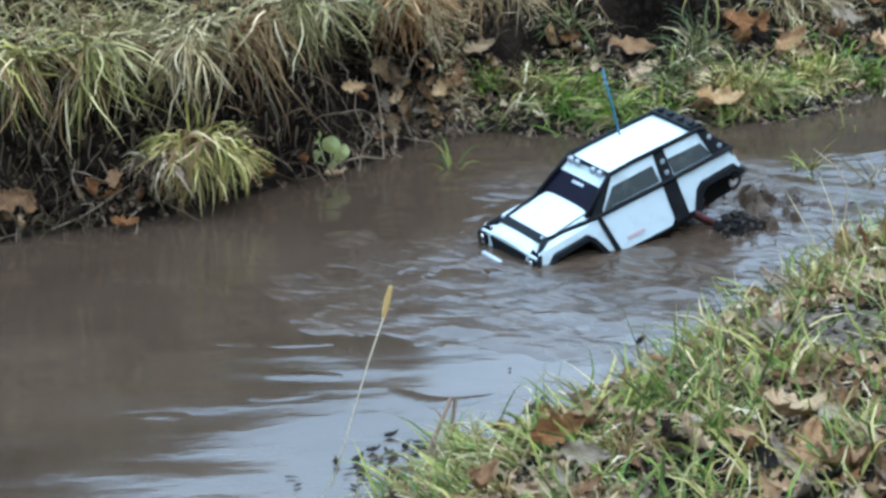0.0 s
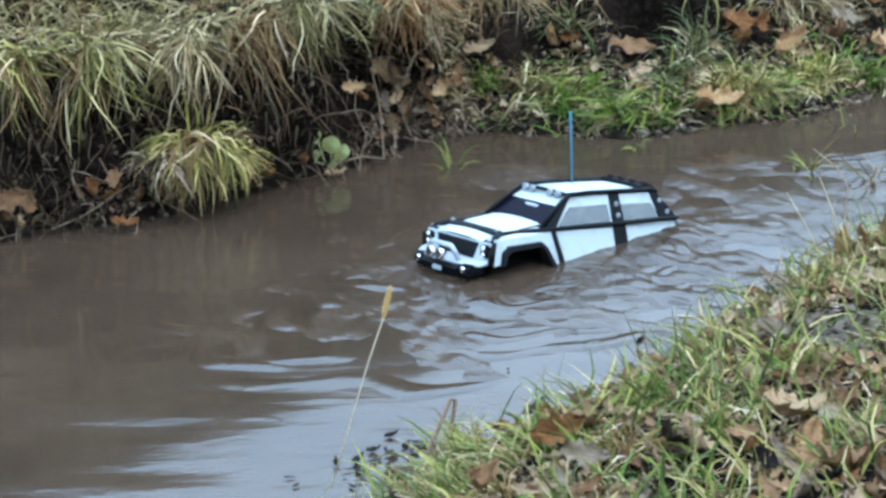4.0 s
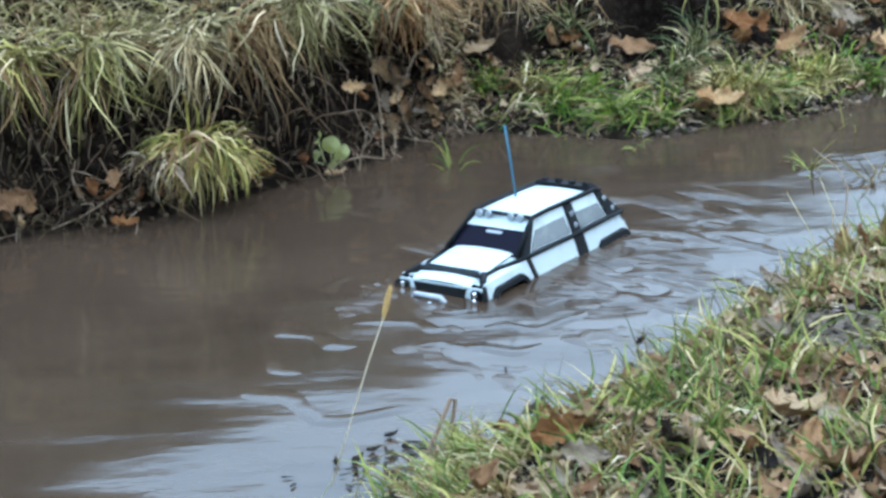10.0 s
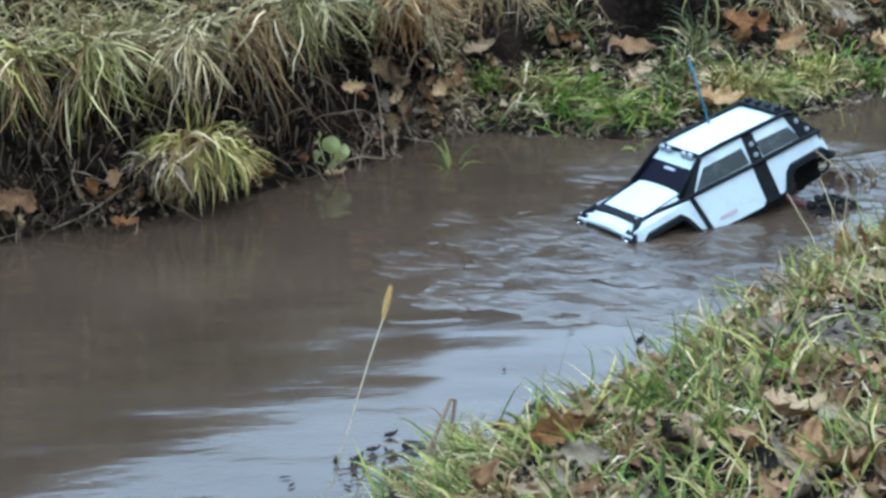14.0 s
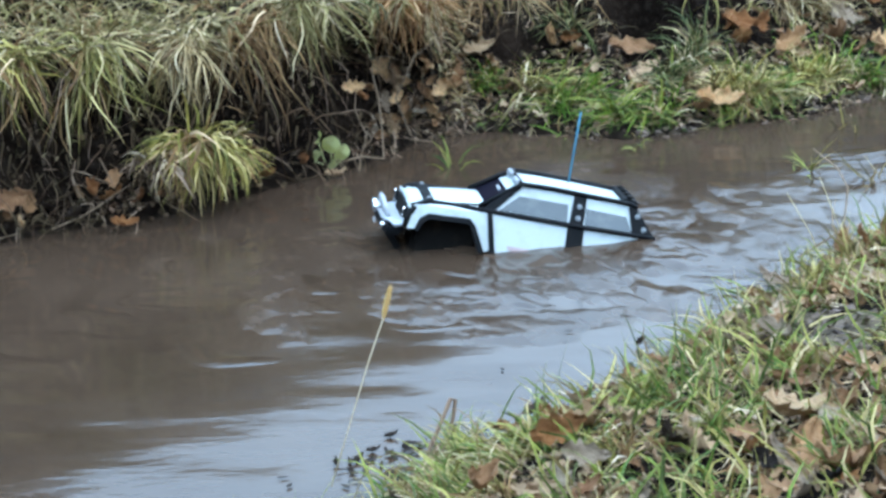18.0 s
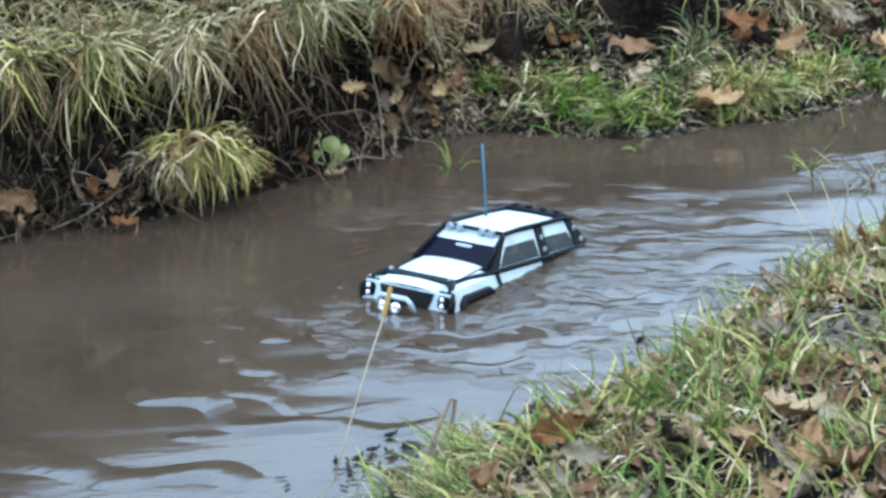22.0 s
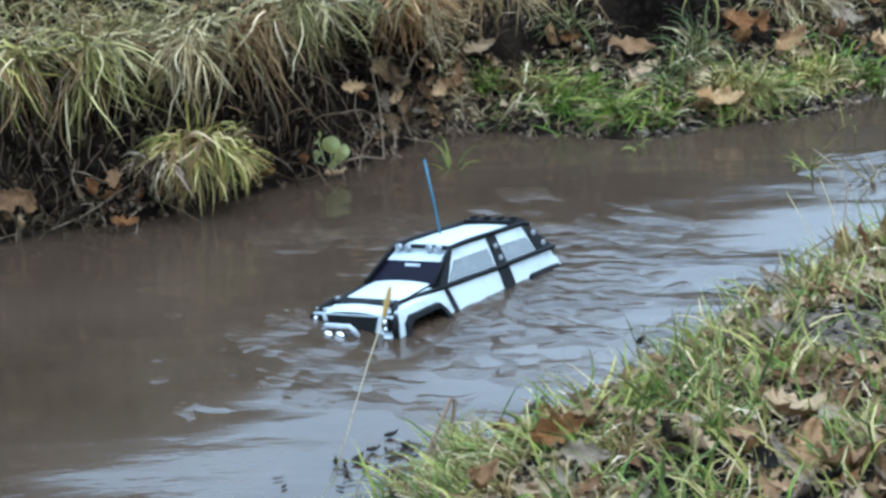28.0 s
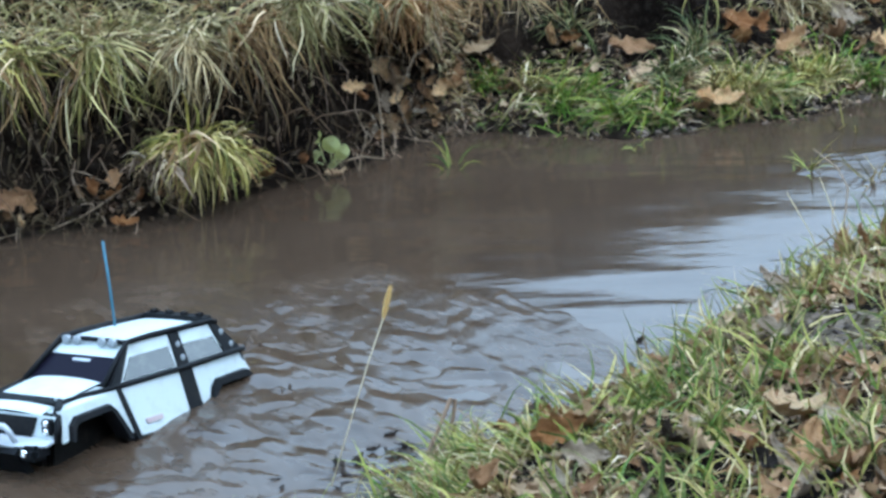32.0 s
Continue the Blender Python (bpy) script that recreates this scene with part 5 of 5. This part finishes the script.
    hoop = part("bumper_hoop", tube_bm([(0.232, -0.036, -0.046), (0.242, -0.034, -0.028), (0.244, -0.026, -0.020), (0.244, 0.026, -0.020), (0.242, 0.034, -0.028), (0.232, 0.036, -0.046)], 0.0045), M_SILVER, t, "silver bumper hoop", True)
    for y in (-0.013, 0.013):
        part("spotlight", lathe_bm([(0.004, -0.012), (0.009, -0.008), (0.0105, 0.002), (0.009, 0.004), (0.003, 0.002)], 16, "X"), M_CHROME, hoop, "round chrome spotlight", True).location = (0.257, y, -0.036)
    for y in (-0.062, 0.062):
        part("spotlight", lathe_bm([(0.003, -0.008), (0.0052, -0.004), (0.0058, 0.002), (0.005, 0.003), (0.002, 0.002)], 14, "X"), M_CHROME, bumper, "round chrome fog lamp", True).location = (0.2445, y, -0.057)
    bar = part("bonnet_bar", slab_bm([(0.178, -0.066, 0.0035), (0.178, 0.066, 0.0035), (0.160, 0.066, 0.008), (0.160, -0.066, 0.008)], (0.2, 0, 1), 0.006, 0.0015), M_BLACK, t, "black bar across the bonnet")
    for y in (-0.062, 0.062):
        part("bolt", lathe_bm([(0.004, 0), (0.004, 0.003), (0.002, 0.004)], 10, "Z"), M_STEEL, bar).location = (0.168, y, 0.006)
    for s in (1, -1):
        part("fender_strap", tube_bm([(0.166, s * 0.066, 0.004), (0.190, s * 0.080, -0.006), (0.205, s * 0.094, -0.022), (0.206, s * 0.092, -0.046)], 0.006), M_BLACK, t, smooth=True)
    ws = [(0.070, 0.077, 0.0105), (0.070, -0.077, 0.0105), (0.026, -0.066, 0.0415), (0.026, 0.066, 0.0415)]
    part("windscreen", slab_bm(ws, (0.5, 0, 0.9), 0.004), M_SCREEN, t, "dark smoked windscreen")
    part("sun_strip", slab_bm([(0.0375, 0.016, 0.0355), (0.0375, -0.016, 0.0355), (0.0335, -0.016, 0.0383), (0.0335, 0.016, 0.0383)], (0.5, 0, 0.9), 0.002), M_SILVER, t)
    part("roof_header", slab_bm([(0.026, 0.066, 0.0415), (0.026, -0.066, 0.0415), (0.0, -0.061, 0.058), (0.0, 0.061, 0.058)], (0.5, 0, 0.9), 0.004), M_WHITE, t)
    roof = bmesh.new()
    grid = [[roof.verts.new((x, y, z + 0.003 * (1 - (y / 0.061) ** 2))) for y in np.linspace(-0.061, 0.061, 9)] for x, z in ((0.0, 0.058), (-0.05, 0.0595), (-0.12, 0.059), (-0.2, 0.056))]
    for a, b in zip(grid, grid[1:]):
        for i in range(8):
            roof.faces.new((a[i], a[i + 1], b[i + 1], b[i]))
    part("roof", roof, M_WHITE, t, smooth=True)
    lights = part("light_bar", tube_bm([(0.004, -0.063, 0.061), (0.006, -0.03, 0.0625), (0.006, 0.03, 0.0625), (0.004, 0.063, 0.061)], 0.004), M_BLACK, t, "black roof light bar", True)
    for y in (-0.046, -0.026, 0.022, 0.042):
        part("spotlight", lathe_bm([(0.003, -0.009), (0.0062, -0.005), (0.0068, 0.002), (0.0058, 0.003), (0.002, 0.001)], 12, "X"), M_STEEL, lights, "round grey roof lamp", True).location = (0.013, y, 0.0605)
    rack = part("roof_rack", box_bm(-0.216, -0.188, -0.060, 0.060, 0.0585, 0.066, 0.002), M_BLACK, t, "black rack at the back of the roof")
    for y in (-0.045, -0.015, 0.015, 0.045):
        part("rack_knob", box_bm(-0.208, -0.196, y - 0.006, y + 0.006, 0.066, 0.071, 0.0015), M_BLACK, rack)
    part("tailgate", slab_bm([(-0.214, 0.064, 0.056), (-0.214, -0.064, 0.056), (-0.252, -0.086, 0.006), (-0.252, 0.086, 0.006)], (-1, 0, 0.6), 0.004), M_BLACK, t)
    part("rear_panel", slab_bm([(-0.252, 0.086, 0.006), (-0.252, -0.086, 0.006), (-0.260, -0.096, -0.045), (-0.260, 0.096, -0.045)], (-1, 0, 0), 0.004), M_BLACK, t)
    part("rear_bumper", tube_bm([(-0.236, -0.098, -0.045), (-0.272, -0.090, -0.050), (-0.276, 0.0, -0.052), (-0.272, 0.090, -0.050), (-0.236, 0.098, -0.045)], 0.007), M_BLACK, t, smooth=True)
    part("antenna", tube_bm([(-0.102, -0.044, 0.057), (-0.101, -0.050, 0.12), (-0.100, -0.059, 0.194)], 0.0021, 8), M_ANT, t, "blue plastic antenna tube", True)
    return t


toy_truck = build_truck()


# ---- ripples and splashes: low crests of water that travel with the truck ----
def ripple(radius, arc, mid, height, width, seed):
    """A crescent-shaped crest round the origin, its edges just under the surface."""
    rng = np.random.RandomState(seed)
    steps, across = 90, 9
    v = []
    ph = rng.uniform(0, 6.28, 3)
    for i in range(steps + 1):
        u = i / steps
        a = mid + (u - 0.5) * arc
        rr = radius * (1 + 0.05 * math.sin(5 * a + ph[0]) + 0.035 * math.sin(11 * a + ph[1]) + 0.02 * math.sin(23 * a + ph[2]))
        h = height * math.sin(math.pi * u) ** 0.7 * (0.55 + 0.35 * math.sin(7 * a + ph[2]) + 0.25 * math.sin(17 * a + ph[0]))
        for j in range(across):
            w = 2 * j / (across - 1) - 1
            d = rr + w * width
            v.append((1.35 * d * math.cos(a), d * math.sin(a), -0.0004 + h * (1 + math.cos(math.pi * w)) / 2))
    f = [(i * across + j, i * across + j + 1, (i + 1) * across + j + 1, (i + 1) * across + j) for i in range(steps) for j in range(across - 1)]
    return tagged(new("ripple", mesh_of("ripple", v, f, M_WATER, True)), "low crest of a ripple spreading from the truck", "ripple", "ripples round the truck")


def stirred(name, v, f, material, stir):
    """A water mesh that knows how far each point is stirred."""
    me = mesh_of(name, v, f, material, True)
    me.attributes.new("stir", "FLOAT", "POINT").data.foreach_set("value", [float(a) for a in np.ravel(stir)])
    return new(name, me)


def splash(size, seed, ragged=1.0):
    """A torn heap of muddy water with folds, ragged tips and drops flung up from it, its rim under the surface."""
    n = 96
    ax = np.linspace(-1, 1, n)
    gx, gy = np.meshgrid(ax, ax)
    wx, wy = gx + 0.22 * waves(gx, gy, 4, seed + 5, 3), gy + 0.22 * waves(gx, gy, 4, seed + 6, 3)
    hump = np.clip(1 - wx ** 2 - wy ** 2, 0, 1)
    ridge = 1 - np.abs(waves(gx, gy, 5, seed + 1, 3)) * 1.6
    torn = np.clip(0.28 + 0.55 * (1 - ragged) + 0.35 * waves(gx, gy, 3.5, seed, 1) + 0.55 * ragged * np.clip(ridge, -0.2, 1) * np.clip(0.5 + waves(gx, gy, 9, seed + 3, 2), 0, 1.3) + 0.16 * waves(gx, gy, 23, seed + 2, 3), 0.02, 1.3)
    z = hump ** 0.9 * torn - 0.25 * (1 - hump) ** 3
    ox, oy = 0.10 * waves(gx, gy, 8, seed + 8, 3) * hump, 0.10 * waves(gx, gy, 8, seed + 9, 3) * hump
    v = np.stack([(gx + ox).ravel() * size[0], (gy + oy).ravel() * size[1], z.ravel() * size[2] - 0.003], 1)
    i = np.arange(n - 1)[:, None] * n + np.arange(n - 1)[None, :]
    f = np.stack([i, i + 1, i + n + 1, i + n], -1).reshape(-1, 4)
    f = f[(hump.ravel()[f] > 0).any(1)]
    stir = np.clip(0.3 + 1.2 * hump, 0, 1).ravel()
    if size[2] > 0.03:
        rng = np.random.RandomState(seed + 20)
        ball = np.array([(1, 0, 0), (-1, 0, 0), (0, 1, 0), (0, -1, 0), (0, 0, 1.4), (0, 0, -1)])
        tri = np.array([(0, 2, 4), (2, 1, 4), (1, 3, 4), (3, 0, 4), (2, 0, 5), (1, 2, 5), (3, 1, 5), (0, 3, 5)])
        vs, fs = [v], [[tuple(q) for q in f]]
        for k in range(90):
            a, r = rng.uniform(0, 6.28), rng.uniform(0, 0.95) ** 0.7
            p = np.array([size[0] * r * math.cos(a), size[1] * r * math.sin(a), size[2] * (1 - 0.7 * r * r) * rng.uniform(0.30, 0.80)])
            fs.append([tuple(q) for q in tri + sum(len(b) for b in vs)])
            vs.append(p + ball * rng.uniform(0.0012, 0.0042) * rng.uniform(0.6, 1.5, 3))
        v, f = np.concatenate(vs), [q for b in fs for q in b]
        stir = np.concatenate([stir, np.ones(len(v) - len(stir))])
    return tagged(stirred("splash", v, f, M_CHURN if size[2] > 0.03 else M_TURBID, stir), "torn heap of brown water thrown up by the wheels", "splash", "splashes round the truck")


def rough_water(size, height, seed):
    """A patch of short steep wavelets that stands a little proud of the calm water and fades into it."""
    nx, ny = 220, 180
    gx, gy = np.meshgrid(np.linspace(-1, 1, nx), np.linspace(-1, 1, ny))
    px, py = gx * size[0], gy * size[1]
    qx, qy = px + 0.02 * waves(px, py, 16, seed + 11, 2), 1.45 * (py + 0.02 * waves(px, py, 16, seed + 12, 2))
    w = 0.45 * waves(px, py, 13, seed, 2) + 0.85 * waves(qx, qy, 22, seed + 3, 3) - 0.30 * np.abs(waves(qx, qy, 43, seed + 5, 2))
    gap = np.clip(0.8 + 0.5 * waves(px, py, 8, seed + 7, 2), 0.3, 1.2)
    edge = 1 - np.sqrt(gx ** 2 + gy ** 2) + 0.16 * waves(px, py, 12, seed + 9, 2)
    fade = np.clip(edge / 0.5, 0, 1)
    fade = fade * fade * (3 - 2 * fade)
    z = 0.50 * height * (0.7 + 1.15 * w * gap) * fade - 0.0008
    v = np.stack([px.ravel(), py.ravel(), z.ravel()], 1)
    i = np.arange(ny - 1)[:, None] * nx + np.arange(nx - 1)[None, :]
    keep = (fade.ravel()[i] > 0.0).ravel()
    f = np.stack([i, i + 1, i + nx + 1, i + nx], -1).reshape(-1, 4)[keep]
    ob = stirred("wave_patch", v, f, M_TURBID, np.clip((fade - 0.2) / 0.75, 0, 1) * np.clip(0.6 + 0.6 * waves(px, py, 9, seed + 13, 2), 0.15, 1))
    return tagged(ob, "short steep wavelets stirred up by the truck", "ripples", "ripples round the truck")


def chop(size, height, seed, rings):
    """A patch of choppy surface that fades into the calm water all round."""
    nx, ny = 150, 120
    gx, gy = np.meshgrid(np.linspace(-1, 1, nx), np.linspace(-1, 1, ny))
    px, py = gx * size[0], gy * size[1]
    qx, qy = px + 0.03 * waves(px, py, 11, seed + 1, 2), 1.4 * py + 0.03 * waves(px, py, 11, seed + 2, 2)
    w = 0.9 * waves(qx, qy, rings, seed + 3, 2) + 0.22 * waves(qx, qy, 2.3 * rings, seed + 5, 2)
    gap = 0.55 + 0.45 * np.clip(1.5 * waves(px, py, 7, seed + 7, 2), -1, 1)
    fade = np.clip(1 - (gx ** 2 + gy ** 2), 0, 1) ** 0.8
    z = height * (0.35 + w) * fade * gap - 0.0006
    v = np.stack([px.ravel(), py.ravel(), z.ravel()], 1)
    i = np.arange(ny - 1)[:, None] * nx + np.arange(nx - 1)[None, :]
    keep = (fade.ravel()[i] > 0.0).ravel()
    f = np.stack([i, i + 1, i + nx + 1, i + nx], -1).reshape(-1, 4)[keep]
    return tagged(new("ripple_patch", mesh_of("ripple_patch", v, f, M_WATER, True)), "choppy brown ripples on the water round the truck", "ripples", "ripples round the truck")


riffle = rough_water((0.26, 0.19), 0.015, 301)
riffle.name = "riffle"
riffle.matrix_basis = pose(0.90, 4.72, 0.0, 0, 0, 25)
tagged(riffle, "shallow riffle of broken water over mud", "ripples")
RIPPLES = [(ripple(*a), lag, 0.007) for a, lag in (((0.21, 4.8, 0.0, 0.0042, 0.028, 1), 0.1), ((0.28, 4.2, 0.4, 0.0042, 0.03, 3), 0.25), ((0.36, 3.6, 0.5, 0.0040, 0.034, 2), 0.4), ((0.45, 3.2, 0.6, 0.0036, 0.038, 5), 0.7), ((0.55, 2.6, 0.6, 0.0036, 0.042, 4), 1.0))]
RIPPLES += [(ripple(*a), lag, 0.008) for a, lag in (((0.63, 1.9, 0.3, 0.0048, 0.050, 6), 1.3), ((0.74, 1.7, 0.35, 0.0044, 0.055, 7), 1.7), ((0.86, 1.4, 0.3, 0.0040, 0.060, 8), 2.0))]
RIPPLES += [(ob, lag, 0.0022) for ob, lag in ((chop((0.46, 0.38), 0.0036, 101, 16), 0.15), (chop((0.55, 0.45), 0.0034, 111, 13), 1.2), (chop((0.5, 0.40), 0.0034, 121, 14), 2.6))]
ROUGH = [(rough_water(*a), dx, dy, lag) for a, dx, dy, lag in ((((0.40, 0.32), 0.011, 201), -0.05, 0.12, 0.0), (((0.42, 0.34), 0.011, 211), -0.42, 0.05, 0.3), (((0.40, 0.34), 0.011, 221), -0.30, 0.25, 1.0), (((0.36, 0.30), 0.010, 231), -0.15, -0.25, 0.8), (((0.40, 0.34), 0.0065, 241), 0.26, -0.02, 0.2), (((0.42, 0.34), 0.010, 251), 0.06, 0.34, 0.4), (((0.42, 0.34), 0.0085, 261), 0.34, 0.26, 0.5), (((0.40, 0.34), 0.0060, 281), 0.46, 0.02, 0.4), (((0.44, 0.34), 0.0075, 271), -0.30, 0.44, 0.7))]
SPLASHES = [(splash(*a), dx, dy, (1.9 if a[0][2] > 0.09 else 1.3) * a[0][2] + 0.006) for a, dx, dy in ((((0.16, 0.13, 0.105), 11, 0.9), -0.31, 0.13), (((0.14, 0.12, 0.080), 13, 0.9), -0.37, 0.02), (((0.13, 0.11, 0.072), 41, 0.7), -0.21, 0.18), (((0.20, 0.12, 0.055), 43, 0.8), 0.11, 0.25), (((0.085, 0.070, 0.062), 15, 0.1), 0.10, 0.20), (((0.18, 0.14, 0.026), 17), -0.42, 0.14), (((0.16, 0.12, 0.022), 19), 0.02, -0.20), (((0.14, 0.12, 0.020), 23), 0.24, -0.12), (((0.16, 0.13, 0.018), 29), -0.05, 0.25), (((0.16, 0.12, 0.024), 37), -0.42, -0.12))]
BOW = ((0, 0.35), (2, 0.3), (2.6, 0), (10.4, 0.1), (11, 0.95), (12, 0.75), (12.7, 0.3), (14, 0.1), (15, 0), (29.5, 0.0), (30.4, 0.35), (31, 1.0), (31.5, 0.6), (32, 0.3))
SURGE = ((0, 0), (10.4, 0), (11, 1), (12, 0.7), (12.7, 0), (32, 0))
# seconds and how hard the wheels churn
CHURN = ((0, 0.75), (2, 0.7), (2.6, 0.35), (3.5, 0.3), (5.5, 0.3), (7.5, 0.28), (9, 0.15), (9.8, 0.05), (10.4, 0.7), (11, 1.0), (12.5, 1.0), (13, 0.75), (14.2, 0.6), (15, 0.32), (16.5, 0.3), (20, 0.3), (24, 0.25), (28.5, 0.27), (30, 0.42), (31, 0.56), (32, 0.45))


# ---- movement ----
def truck_pose(r):
    return pose(r[1], r[2], r[3], r[4], r[5], r[6])


def truck_at(t):
    """Place and heading of the truck between its rows."""
    ts = [r[0] for r in TRUCK_ROWS]
    return [float(np.interp(t, ts, [r[k] for r in TRUCK_ROWS])) for k in (1, 2, 6)]


def stir(t):
    """How lively the water is."""
    return float(np.interp(t, (0, 3.5, 6, 7, 9.5, 10.5, 14.5, 18, 20, 24, 25.5, 29, 30, 32), (1, 1, 0.9, 0.9, 0.65, 1, 1, 0.9, 1, 0.9, 0.8, 0.8, 0.95, 1)))


def motions():
    walk(toy_truck, [(r[0], truck_pose(r)) for r in TRUCK_ROWS])
    for ob in [c for c in toy_truck.children if c.type == "EMPTY"]:
        place, angle, rows = ob.location.copy(), 0.0, []
        for n in range(65):
            rows.append((0.5 * n, pose(place.x, place.y, place.z, 0, angle, 0)))
            angle += 85 * float(np.interp(0.5 * n, [c[0] for c in CHURN], [c[1] for c in CHURN]))
        walk(ob, rows)
    walk(water, [(0, pose(0, 0, 0)), (16, pose(-0.30, -0.16, 0)), (32, pose(-0.62, -0.30, 0))])
    steps = [0.5 * k for k in range(65)]
    for ob, lag, deep in RIPPLES:
        rows = []
        for t in steps:
            x, y, h = truck_at(max(0, t - lag))
            lively = stir(t) * (float(np.interp(t, (7, 8, 10, 11, 14, 16, 26, 28), (1, 0, 0, 0.3, 0.3, 1, 1, 0))) if deep > 0.0075 else 1)
            rows.append((t, pose(x, y, -deep * (1 - lively) - 0.0030 * float(np.interp(t - lag, [c[0] for c in CHURN], [c[1] for c in CHURN])) + 0.0006 * math.sin(3 * t + lag * 9), 0, 0, h + 4 * math.sin(1.3 * t + lag * 5))))
        walk(ob, rows)
    for ob, dx, dy, lag in ROUGH:
        rows = []
        for t in steps:
            x, y, h = truck_at(max(0, t - lag))
            k = float(np.interp(t - 0.25 * lag, [c[0] for c in CHURN], [c[1] for c in CHURN]))
            c, s = math.cos(radians(h)), math.sin(radians(h))
            rows.append((t, pose(x + dx * c - dy * s, y + dx * s + dy * c, -0.0006 - 0.0035 * max(0, 1 - k / 0.45), 0, 0, h * 0.3 + 30 * math.sin(0.9 * t + lag))))
        walk(ob, rows)
    for ob, dx, dy, deep in SPLASHES:
        rows = []
        for t in steps:
            x, y, h = truck_at(t)
            beat = BOW if dx == 0.10 else SURGE if dx == 0.11 else CHURN
            k = float(np.interp(t, [c[0] for c in beat], [c[1] for c in beat]))
            c, s = math.cos(radians(h)), math.sin(radians(h))
            rows.append((t, pose(x + dx * c - dy * s, y + dx * s + dy * c, -deep * (1 - k) + 0.003 * math.sin(7 * t + dx * 40), 0, 0, h + 25 * math.sin(2.1 * t + dx * 20))))
        walk(ob, rows)
    for i, (ob, x, y, a) in enumerate(FLOAT):
        sz = ob.scale.copy()
        walk(ob, [(0, pose(x + 0.01, y, 0.003, 0, 0, a)), (16, pose(x, y, 0.003, 0, 0, a + 12)), (32, pose(x - 0.012, y - 0.006, 0.003, 0, 0, a + 20))])
        ob.scale = sz


motions()
